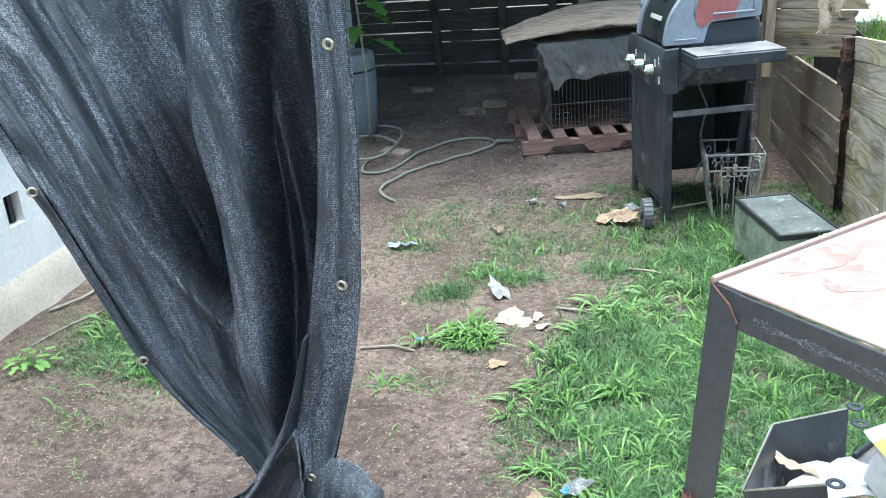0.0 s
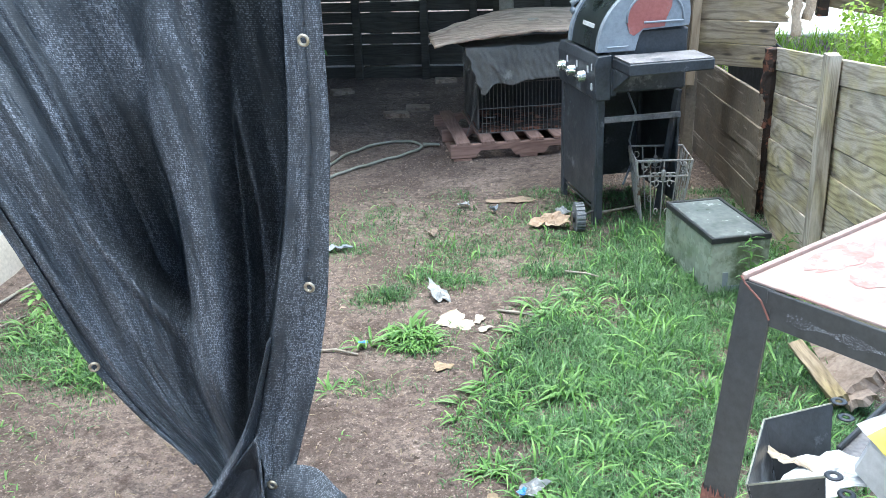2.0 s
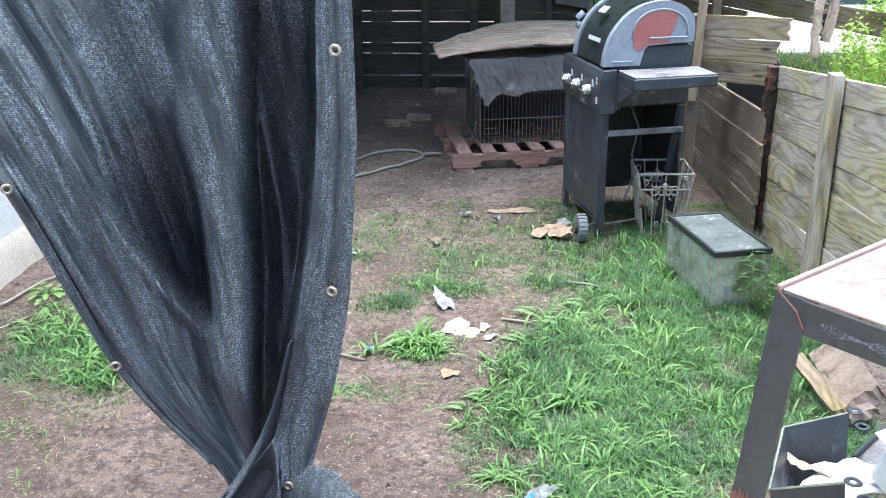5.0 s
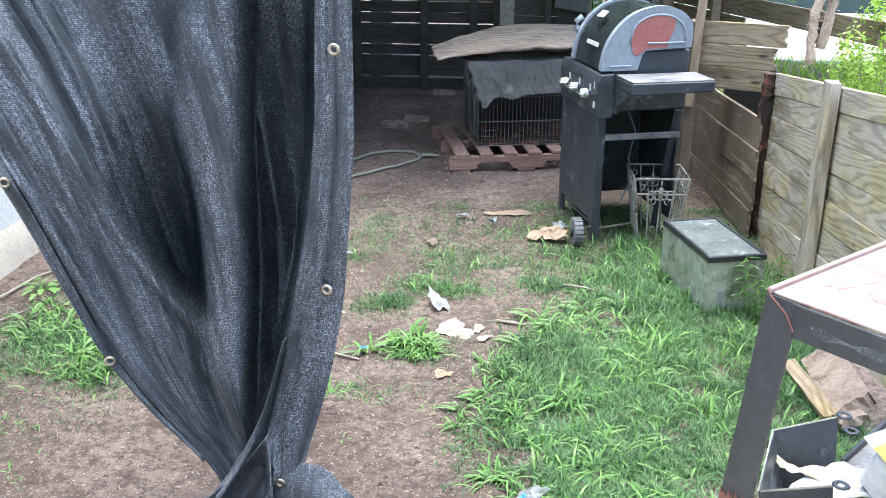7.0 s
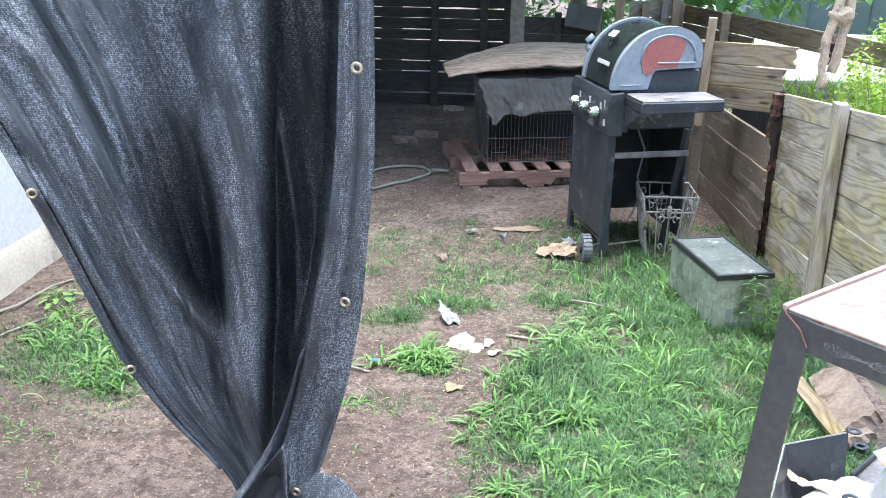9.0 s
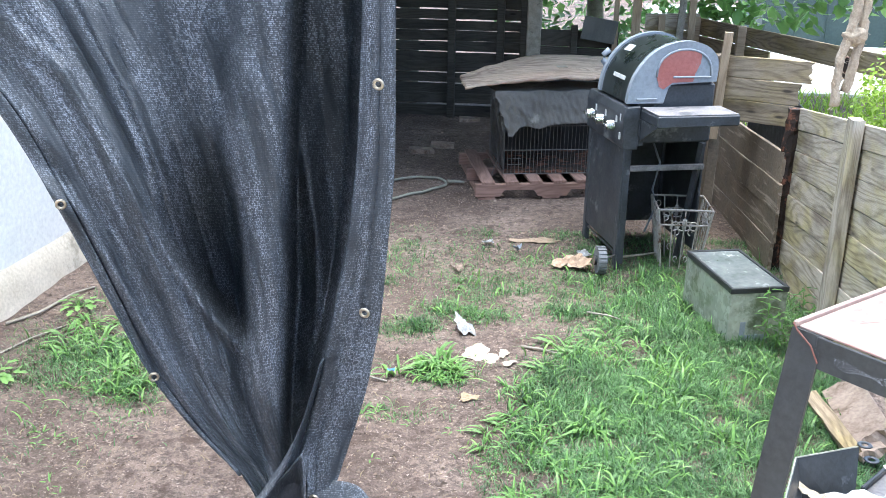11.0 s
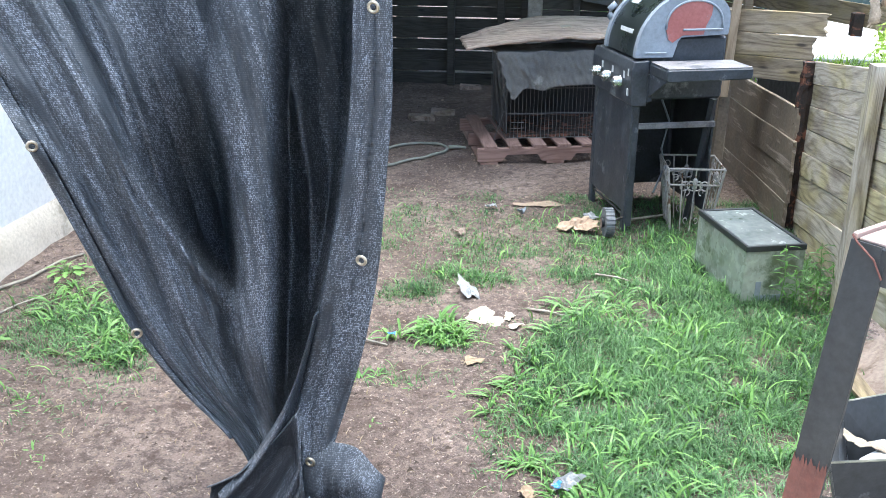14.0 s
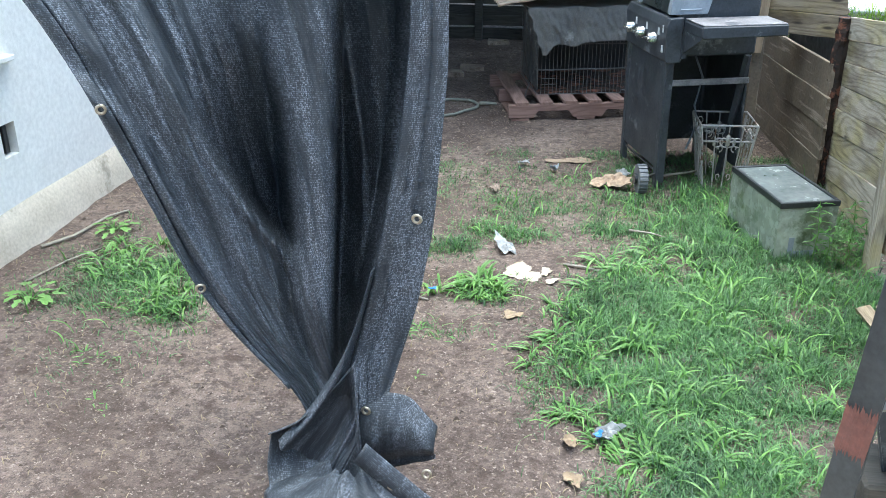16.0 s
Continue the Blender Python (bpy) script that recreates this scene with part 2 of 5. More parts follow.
def soil():
    m, nt, b = shader("trodden_soil")
    v = coords(nt, shift=False)
    c = ramp(nt, noise_tex(nt, v, 1.7, 6), [(0.3, (0.1, 0.067, 0.052)), (0.5, (0.2, 0.145, 0.117)), (0.72, (0.35, 0.268, 0.222))])
    c = mixc(nt, ramp(nt, noise_tex(nt, v, 26, 5, 0.75), [(0.46, (0, 0, 0)), (0.6, (0.8,) * 3)]), c, (0.075, 0.053, 0.041))
    c = mixc(nt, ramp(nt, noise_tex(nt, v, 75, 3, 0.7), [(0.58, (0, 0, 0)), (0.68, (0.85,) * 3)]), c, (0.5, 0.4, 0.33))
    c = mixc(nt, ramp(nt, noise_tex(nt, v, 7.3, 5, 0.7), [(0.53, (0, 0, 0)), (0.66, (0.85,) * 3)]), c, (0.085, 0.056, 0.042))
    c = mixc(nt, ramp(nt, noise_tex(nt, v, 190, 2, 0.7), [(0.35, (0.6,) * 3), (0.5, (0, 0, 0))]), c, (0.05, 0.036, 0.028))
    nt.links.new(c, b.inputs["Base Color"])
    b.inputs["Roughness"].default_value = 0.95
    h = maths(nt, "ADD", noise_tex(nt, v, 14, 6, 0.7), maths(nt, "MULTIPLY", noise_tex(nt, v, 80, 4, 0.7), 0.6))
    bump(nt, b, h, 1.0, 0.03)
    return m


M_SOIL = soil()


def shade_cloth():
    """Knitted plastic tape: fine cross ribs; glints per stitch and sheen along the folds are put into the colour."""
    m, nt, b = shader("knitted_shade_cloth")
    sep = nt.nodes.new("ShaderNodeSeparateXYZ")
    nt.links.new(coords(nt, shift=False, kind="UV"), sep.inputs[0])
    wob = maths(nt, "MULTIPLY", noise_tex(nt, coords(nt, (6, 6, 1), False, "UV"), 1.0, 2), 0.02)
    row = maths(nt, "DIVIDE", maths(nt, "ADD", sep.outputs[1], wob), 0.0044)
    col = maths(nt, "DIVIDE", maths(nt, "ADD", sep.outputs[0], wob), 0.0030)
    rib = maths(nt, "PINGPONG", row, 0.5)
    cell = nt.nodes.new("ShaderNodeCombineXYZ")
    nt.links.new(maths(nt, "FLOOR", col), cell.inputs[0])
    nt.links.new(maths(nt, "FLOOR", row), cell.inputs[1])
    rnd = nt.nodes.new("ShaderNodeTexWhiteNoise")
    rnd.noise_dimensions = "2D"
    nt.links.new(cell.outputs[0], rnd.inputs["Vector"])
    stitch = maths(nt, "POWER", rnd.outputs["Value"], 1.7)
    along_folds = noise_tex(nt, coords(nt, (22, 2.6, 1), False, "UV"), 1.0, 6, 0.68)
    patch = noise_tex(nt, coords(nt, (7, 3, 1), False, "UV"), 1.0, 4, 0.6)
    # pale streaks that stand in for sheen on the folds
    sheen = ramp(nt, maths(nt, "ADD", maths(nt, "MULTIPLY", along_folds, 0.6), maths(nt, "MULTIPLY", patch, 0.4)), [(0.41, (0.1,) * 3), (0.57, (1.0,) * 3)])
    ribbed = maths(nt, "ADD", maths(nt, "MULTIPLY", rib, 1.1), 0.35)
    lit = maths(nt, "MULTIPLY", ribbed, maths(nt, "ADD", maths(nt, "MULTIPLY", maths(nt, "MULTIPLY", stitch, sheen), 0.75), maths(nt, "ADD", maths(nt, "MULTIPLY", sheen, 0.1), 0.12)))
    c = ramp(nt, lit, [(0.03, (0.02, 0.024, 0.03)), (0.2, (0.055, 0.062, 0.072)), (0.8, (0.37, 0.4, 0.46))])
    nt.links.new(c, b.inputs["Base Color"])
    nt.links.new(ramp(nt, rnd.outputs["Value"], [(0.0, (0.62,) * 3), (1.0, (0.4,) * 3)]), b.inputs["Roughness"])
    bump(nt, b, maths(nt, "ADD", rib, maths(nt, "MULTIPLY", stitch, 0.5)), 0.55, 0.0016)
    # the open knit lets a little light and view through
    out = b.outputs[0]
    for kind, part_of in (("ShaderNodeBsdfTranslucent", 0.05), ("ShaderNodeBsdfTransparent", 0.015)):
        n, mx = nt.nodes.new(kind), nt.nodes.new("ShaderNodeMixShader")
        n.inputs[0].default_value = (0.5, 0.6, 0.66, 1)
        mx.inputs[0].default_value = part_of
        nt.links.new(out, mx.inputs[1])
        nt.links.new(n.outputs[0], mx.inputs[2])
        out = mx.outputs[0]
    nt.links.new(out, nt.nodes["Material Output"].inputs[0])
    return m


M_CLOTH = shade_cloth()

# ---------------------------------------------------------------- mesh helpers


def thing(name, m, label, category, group="", kind=""):
    ob = new(name)
    ob.empty_display_size = 0.1
    ob.matrix_world = m
    return tagged(ob, label, category, group, kind)


def part(name, bm, material, parent=None, label="", smooth=False, m=None):
    me = bpy.data.meshes.new(name)
    bmesh.ops.recalc_face_normals(bm, faces=bm.faces)
    bm.to_mesh(me)
    bm.free()
    me.materials.append(material)
    if smooth:
        for p in me.polygons:
            p.use_smooth = True
    ob = new(name, me)
    if parent:
        ob.parent = parent
    if m is not None:
        ob.matrix_basis = m
    return tagged(ob, label)


def add_box(bm, lo, hi, bevel=0.0, m=None):
    r = bmesh.ops.create_cube(bm, size=1)
    vs = r["verts"]
    c, s = [(a + b) / 2 for a, b in zip(lo, hi)], [b - a for a, b in zip(lo, hi)]
    for v in vs:
        v.co = Vector([c[i] + v.co[i] * s[i] for i in range(3)])
    if bevel:
        es = list({e for v in vs for e in v.link_edges})
        out = bmesh.ops.bevel(bm, geom=es, offset=bevel, segments=1, affect="EDGES")
        vs = list({v for f in out["faces"] for v in f.verts} | {v for v in vs if v.is_valid})
    if m is not None:
        bmesh.ops.transform(bm, matrix=m, verts=vs)
    return vs


def box(lo, hi, bevel=0.0, m=None):
    bm = bmesh.new()
    add_box(bm, lo, hi, bevel, m)
    return bm


def add_tube(bm, pts, r, n=8, r1=None, closed=False):
    pts = [Vector(p) for p in pts]
    r1 = r if r1 is None else r1
    rings, up = [], Vector((0.13, 0.21, 0.97))
    for i, p in enumerate(pts):
        a = pts[i - 1] if (i or closed) else p
        b = pts[(i + 1) % len(pts)] if (i < len(pts) - 1 or closed) else p
        d = (b - a).normalized()
        s = d.cross(up)
        if s.length < 0.05:
            s = d.cross(Vector((1, 0, 0)))
        s.normalize()
        q = s.cross(d)
        rr = r + (r1 - r) * i / max(1, len(pts) - 1)
        rings.append([bm.verts.new(p + s * rr * math.cos(k * 2 * math.pi / n) + q * rr * math.sin(k * 2 * math.pi / n)) for k in range(n)])
    pairs = list(zip(rings, rings[1:])) + ([(rings[-1], rings[0])] if closed else [])
    for a, b in pairs:
        for k in range(n):
            bm.faces.new((a[k], a[(k + 1) % n], b[(k + 1) % n], b[k]))
    if not closed:
        bm.faces.new(rings[0][::-1])
        bm.faces.new(rings[-1])


def tube(pts, r, n=8, r1=None, closed=False):
    bm = bmesh.new()
    add_tube(bm, pts, r, n, r1, closed)
    return bm


def prism(profile, w0, w1, bevel=0.0):
    """A profile of (x, z) points pushed along y from w0 to w1."""
    bm = bmesh.new()
    a = [bm.verts.new((x, w0, z)) for x, z in profile]
    b = [bm.verts.new((x, w1, z)) for x, z in profile]
    bm.faces.new(a)
    bm.faces.new(b[::-1])
    n = len(profile)
    for i in range(n):
        bm.faces.new((a[i], a[(i + 1) % n], b[(i + 1) % n], b[i]))
    if bevel:
        bmesh.ops.bevel(bm, geom=bm.edges[:], offset=bevel, segments=1, affect="EDGES")
    return bm


def frame_matrix(p0, p1, up=(0, 0, 1)):
    """Local x from p0 towards p1, local z near up, at p0."""
    p0, p1, up = Vector(p0), Vector(p1), Vector(up)
    x = (p1 - p0).normalized()
    y = up.cross(x).normalized()
    z = x.cross(y)
    return Matrix((x, y, z)).transposed().to_4x4(), (p1 - p0).length, p0


def plank_bm(length, height, thick, ragged=(0, 0), seed=0, bow=0.004, cut=0.0):
    """A board along x, from z 0 to height, with softened edges and optionally broken ends."""
    rnd = random.Random(seed)
    bm = bmesh.new()
    e = min(0.003, height * 0.2)
    inner = 6 if any(ragged) else 1
    levels = [0.0] + [e + (height - 2 * e) * q / inner for q in range(inner + 1)] + [height]
    nz = len(levels) - 1
    nx = 6
    grid = {}
    for i in range(nx + 1):
        for j in range(nz + 1):
            for s in (0, 1):
                x, z = length * i / nx, levels[j]
                if i == 0:
                    x += ragged[0] * rnd.random()
                if i == nx:
                    x -= ragged[1] * rnd.random()
                y = (s - 0.5) * thick + bow * math.sin(i * 1.7 + seed)
                if j in (0, nz):
                    y -= (s - 0.5) * 0.0025
                    z += rnd.uniform(-0.0015, 0.0015)
                grid[i, j, s] = bm.verts.new((x, y, z))
    for i in range(nx):
        for j in range(nz):
            bm.faces.new([grid[k] for k in ((i, j, 0), (i + 1, j, 0), (i + 1, j + 1, 0), (i, j + 1, 0))])
            bm.faces.new([grid[k] for k in ((i, j, 1), (i, j + 1, 1), (i + 1, j + 1, 1), (i + 1, j, 1))])
        for j in (0, nz):
            bm.faces.new([grid[k] for k in ((i, j, 0), (i + 1, j, 0), (i + 1, j, 1), (i, j, 1))])
    for i in (0, nx):
        for j in range(nz):
            bm.faces.new([grid[k] for k in ((i, j, 0), (i, j + 1, 0), (i, j + 1, 1), (i, j, 1))])
    return bm


def plank(parent, p0, p1, height, thick, material, ragged=(0, 0), seed=0, up=(0, 0, 1), name="board", label=""):
    m, length, p0 = frame_matrix(p0, p1, up)
    return part(name, plank_bm(length, height, thick, ragged, seed), material, parent, label, m=Matrix.Translation(p0) @ m)


def pole(parent, base, top, width, depth, material, name="post", label="", seed=0):
    """An upright timber with its grain running up."""
    m, length, p0 = frame_matrix(base, top, (0, 1, 0))
    bm = plank_bm(length, width, depth, (0, 0.008), seed, 0.002)
    return part(name, bm, material, parent, label, m=Matrix.Translation(p0) @ m @ Matrix.Translation((0, 0, -width / 2)))


def arrays_object(name, verts, faces, material, smooth=False):
    me = bpy.data.meshes.new(name)
    me.from_pydata(verts, [], faces)
    me.materials.append(material)
    if smooth:
        me.polygons.foreach_set("use_smooth", [True] * len(me.polygons))
    return new(name, me)


I4 = Matrix.Identity(4)

# ---------------------------------------------------------------- ground


def height_at(x, y):
    n = noise.noise((x * 0.9, y * 0.9, 3.1)) * 0.022 + noise.noise((x * 3.5, y * 3.5, 1.7)) * 0.01 + noise.noise((x * 8, y * 8, 5.0)) * 0.009
    return n if abs(x) < 4 and -2 < y < 11 else n * 0.3


def ground():
    def axis(lo, hi, step, far):
        a = list(np.arange(lo, hi + step / 2, step))
        d = step
        up, dn = [a[-1]], [a[0]]
        while up[-1] < far:
            d *= 1.35
            up.append(up[-1] + d)
            dn.append(dn[-1] - d)
        return dn[:0:-1] + a + up[1:]
    xs, ys = axis(-2.3, 2.4, 0.035, 400), axis(0.4, 6.5, 0.035, 400)
    verts = [(x, y, height_at(x, y)) for y in ys for x in xs]
    nx = len(xs)
    faces = [(j * nx + i, j * nx + i + 1, (j + 1) * nx + i + 1, (j + 1) * nx + i) for j in range(len(ys) - 1) for i in range(nx - 1)]
    ob = arrays_object("ground", verts, faces, M_SOIL, True)
    tagged(ob, "trodden reddish brown bare soil of a yard with crumbs and litter", "ground", kind="structure")


ground()

# the neighbour's paved strip beyond the fence
pave = part("pavement", box((2.0, 9.9, -0.05), (30, 22, 0.035), 0.01), M_CONCRETE)
tagged(pave, "pale sunlit concrete paving beyond the fence", "pavement", kind="structure")

# ---------------------------------------------------------------- house wall


def house_wall():
    w = thing("wall_west", I4, "white painted masonry house wall with a stained plinth", "wall", kind="structure")
    bm = bmesh.new()
    add_box(bm, (-2.5, -4, 0.10), (-2.09, 2.57, 3.0))
    add_box(bm, (-2.5, 2.68, 0.10), (-2.09, 9.0, 3.0))
    add_box(bm, (-2.5, 2.57, 0.10), (-2.09, 2.68, 0.42))
    add_box(bm, (-2.5, 2.57, 0.57), (-2.09, 2.68, 3.0))
    part("wall", bm, M_WALL, w)
    bm = bmesh.new()
    n = 60
    rows = []
    for i in range(n + 1):
        y = -4 + 13 * i / n
        k = 0.008 * noise.noise((y * 2, 0, 0))
        rows.append([bm.verts.new(p) for p in ((-2.093, y, 0.2 + k * 2), (-2.065 + k, y, 0.15 + k), (-2.05 + k, y, 0.08), (-2.03 + k * 2, y, -0.06))])
    for a, b in zip(rows, rows[1:]):
        for k in range(3):
            bm.faces.new((a[k], b[k], b[k + 1], a[k + 1]))
    part("plinth", bm, M_PLINTH, w, "beige stained plinth", True)
    for k in range(2):
        part("vent_block", box((-2.16, 2.583 + k * 0.047, 0.425), (-2.12, 2.615 + k * 0.047, 0.565), 0.003), M_RIM, w, "dark vent opening")
    part("ledge", box((-2.11, 1.2, 0.84), (-2.05, 2.72, 0.865), 0.004), M_WALL, w)


house_wall()

# the side of the house behind the camera and a slab under the camera
deck = part("porch_slab", box((0.05, -3.2, -0.05), (3.2, 0.44, 0.45), 0.01), M_PLINTH)
tagged(deck, "plain raised concrete porch slab", "porch", kind="structure")
back = part("wall_south", box((-2.5, -3.4, 0), (3.4, -3.2, 3.0)), M_WALL)
tagged(back, "plain white wall closing the porch", "wall", kind="structure")

# ---------------------------------------------------------------- fences


def fence_right():
    f = thing("wooden_fence", pose(1.77, 3.9, 0), "weathered grey horizontal board fence with green tinge", "fence")
    tops0 = [0.90, 0.785, 0.672, 0.55, 0.43, 0.305, 0.175, 0.045]
    tops1 = [1.22, 1.13, 0.995, 0.86, 0.745, 0.635, 0.52, 0.4, 0.27]
    for k in range(8):
        x = 0.003 * (k % 2)
        h0 = tops0[k] - (tops0[k + 1] if k < 7 else -0.07) - 0.004
        h1 = tops1[k] - tops1[k + 1] - 0.004
        b = plank(f, (x, 0.12, tops0[k] - h0), (x, -2.35, tops1[k] - h1), h0, 0.022, M_FENCE, (0.012, 0.0), k)
        for q in b.data.vertices:
            q.co.z *= 1 + (h1 / h0 - 1) * q.co.x / 2.49
    pole(f, (-0.045, -1.02, -0.1), (-0.045, -1.02, 1.075), 0.085, 0.05, M_FENCE, "post", "split grey post", 3)
    rows, rnd = [], random.Random(5)
    bm = bmesh.new()
    for k in range(27):
        z = -0.04 + k * 0.036
        rows.append([bm.verts.new((-0.03 + 0.042 * math.cos(a * math.pi / 4) * rnd.uniform(0.72, 1.1), 0.14 + 0.045 * math.sin(a * math.pi / 4) * rnd.uniform(0.72, 1.1), z)) for a in range(8)])
    for a, b in zip(rows, rows[1:]):
        for q in range(8):
            bm.faces.new((a[q], a[(q + 1) % 8], b[(q + 1) % 8], b[q]))
    bm.faces.new(rows[-1])
    part("rotten_post", bm, M_ROTTEN, f, "crumbling dark rusty end post")
    # lower panel with its top cut on a slant
    rows = [(0.0, 0.16), (0.165, 0.325), (0.33, 0.49), (0.495, 0.655)]
    for k, (z0, z1) in enumerate(rows):
        near = 0.05 if z1 < 0.6 else 0.1
        plank(f, (-0.065 + 0.005 * (k % 2), near, z0), (-0.265 + 0.005 * (k % 2), 1.95, z0 - 0.045), z1 - z0 + 0.006, 0.02, M_BROWN, (0.01, 0), 20 + k)
    # three upper boards with broken ends, carried by a stake
    for k, (z, x1) in enumerate(((0.985, 0.1), (0.862, 0.045), (0.738, 0.03))):
        plank(f, (-0.36, 0.62, z), (x1, 0.38, z + 0.006), 0.119, 0.022, M_OLIVE, (0, 0.03), 40 + k)
    # plain dark backing seen through the slanted opening
    part("dark_sheet", box((0.14, 0.16, 0.0), (0.15, 2.4, 0.8), 0.002), M_RIM, f, "dark sheet standing behind the boards")
    pole(f, (-0.372, 0.592, 0.62), (-0.352, 0.565, 1.24), 0.04, 0.045, M_STAKE, "stake", "pale fresh wooden stake", 4)
    pole(f, (-0.36, 0.68, -0.1), (-0.36, 0.68, 1.1), 0.11, 0.06, M_BROWN, "post", "dark brown post behind the boards", 9)
    return f


fence_right()


def fence_back():
    f = thing("back_fence", pose(-1.0, 7.9, 0), "tall dark slatted board fence with light between the slats", "fence")
    for k in range(17):
        z = 0.13 + k * 0.1
        for j, (x0, x1) in enumerate(((-2.1, -0.27), (-0.255, 0.37), (0.385, 1.03))):
            s = random.Random(k * 7 + j).uniform(-0.004, 0.004)
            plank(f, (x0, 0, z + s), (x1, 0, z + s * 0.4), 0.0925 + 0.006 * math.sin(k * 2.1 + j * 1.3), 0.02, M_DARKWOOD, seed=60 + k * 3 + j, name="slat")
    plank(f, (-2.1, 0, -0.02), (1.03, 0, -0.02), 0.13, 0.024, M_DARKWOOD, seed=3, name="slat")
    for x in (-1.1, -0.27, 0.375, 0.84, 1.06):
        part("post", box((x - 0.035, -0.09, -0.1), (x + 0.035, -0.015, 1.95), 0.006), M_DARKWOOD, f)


fence_back()


def fence_corner():
    f = thing("low_board_fence", pose(0.3, 7.6, 0), "low dark board fence patched with loose boards", "fence")
    for k in range(6):
        plank(f, (-0.12, 0, k * 0.15), (0.62, -0.1, k * 0.15), 0.145, 0.02, M_DARKWOOD, (0, 0), 80 + k)
    part("post", box((-0.2, -0.05, -0.1), (-0.07, 0.07, 2.1), 0.01), M_BARK, f, "rough dark trunk post")
    part("post", box((0.2, -0.16, -0.1), (0.26, -0.09, 0.95), 0.006), M_DARKWOOD, f)
    pole(f, (0.588, -0.17, -0.1), (0.588, -0.17, 2.0), 0.045, 0.045, M_STAKE, "post", "thin pale pole", 5)
    pole(f, (0.76, -0.17, -0.1), (0.765, -0.17, 2.0), 0.075, 0.075, M_STAKE, "post", "pale square post", 6)
    for k in range(7):
        plank(f, (0.86, 0.1, k * 0.15), (1.34, 0.16, k * 0.15 + 0.01), 0.146, 0.02, M_FENCE, (0, 0), 90 + k)
    for x, top, mat in ((1.0, 1.04, M_STAKE), (1.12, 1.3, M_BARK), (1.26, 1.35, M_STAKE)):
        pole(f, (x, 0.05, -0.1), (x + (0.06 if mat == M_BARK else 0), 0.05, top), 0.06, 0.06, mat, "post", "", 7)
    plank(f, (0.28, -0.25, 0.85), (0.58, -0.22, 0.8), 0.2, 0.015, M_TARP, (0.01, 0.01), 99, label="warped grey offcut")
    for k, (z, end) in enumerate(((0.86, 1.0), (0.705, 0.42), (0.55, 0.4), (0.395, 0.4))):
        a, b = Vector((1.36, 0.25, z)), Vector((2.35, -2.6, z + 0.03))
        plank(f, a, a + (b - a) * end, 0.148, 0.022, M_OLIVE, (0, 0.02), 110 + k)
    for t, mat in ((0.02, M_STAKE), (0.3, M_STAKE), (0.78, M_ROTTEN)):
        p = Vector((1.36, 0.25, 0)) + Vector((0.99, -2.85, 0)) * t
        part("post", box((p.x - 0.1, p.y - 0.05, 0.83 if mat == M_ROTTEN else -0.1), (p.x - 0.03, p.y + 0.03, 0.98 if mat == M_ROTTEN else 1.03), 0.005), mat, f)


fence_corner()

# ---------------------------------------------------------------- curtain of shade cloth

LEFT = ((2.5, -1.7), (1.64, -1.1), (1.29, -0.865), (1.09, -0.765), (0.9, -0.68), (0.6, -0.55), (0.43, -0.43), (0.295, -0.29), (0.16, -0.24), (0.03, -0.28))
RIGHT = ((2.5, 0.173), (1.64, 0.156), (1.23, 0.153), (1.05, 0.135), (0.82, 0.113), (0.6, 0.07), (0.4, 0.01), (0.28, -0.025), (0.16, -0.08), (0.03, -0.15))


def along(table, z):
    for (z0, x0), (z1, x1) in zip(table, table[1:]):
        if z >= z1:
            k = (z - z1) / (z0 - z1)
            return x1 + (x0 - x1) * k
    return table[-1][1]


def sig(x):
    return 1 / (1 + math.exp(-max(-30, min(30, x))))


def smooth_along(table, z):
    return sum(along(table, z + d) for d in (-0.06, -0.03, 0, 0.03, 0.06)) / 5


# the courses of the main folds down the cloth, as (height, x)
RIDGE = ((2.5, -0.1), (1.6, -0.24), (1.22, -0.285), (1.04, -0.256), (0.82, -0.256), (0.55, -0.268), (0.3, -0.2))
VALLEY = ((2.5, -0.03), (1.6, -0.085), (1.3, -0.108), (1.0, -0.125), (0.7, -0.145), (0.43, -0.162), (0.3, -0.15))
HEM = ((2.5, 0.09), (1.6, 0.075), (1.25, 0.056), (1.0, 0.02), (0.7, -0.05), (0.39, -0.128), (0.3, -0.13))
INNER = ((2.5, -0.05), (1.6, -0.09), (1.35, -0.085), (1.0, -0.05), (0.8, -0.055), (0.6, -0.1), (0.3, -0.15))
RIM = ((0.75, -0.03), (0.68, -0.045), (0.5, -0.1), (0.385, -0.17), (0.32, -0.245), (0.2, -0.335), (0.1, -0.34))
LIP = ((0.9, 0.9), (-0.25, 0.72), (-0.27, 0.745), (-0.385, 0.875), (-0.455, 0.99), (-0.52, 1.12), (-0.7, 1.5), (-2.5, 3.0))


def ease(k):
    k = max(0.0, min(1.0, k))
    return k * k * (3 - 2 * k)


def bell(d, w):
    return math.exp(-(d / w) ** 2)


def crease(d, w):
    """A sharp-bottomed fold."""
    return math.exp(-abs(d) / w)


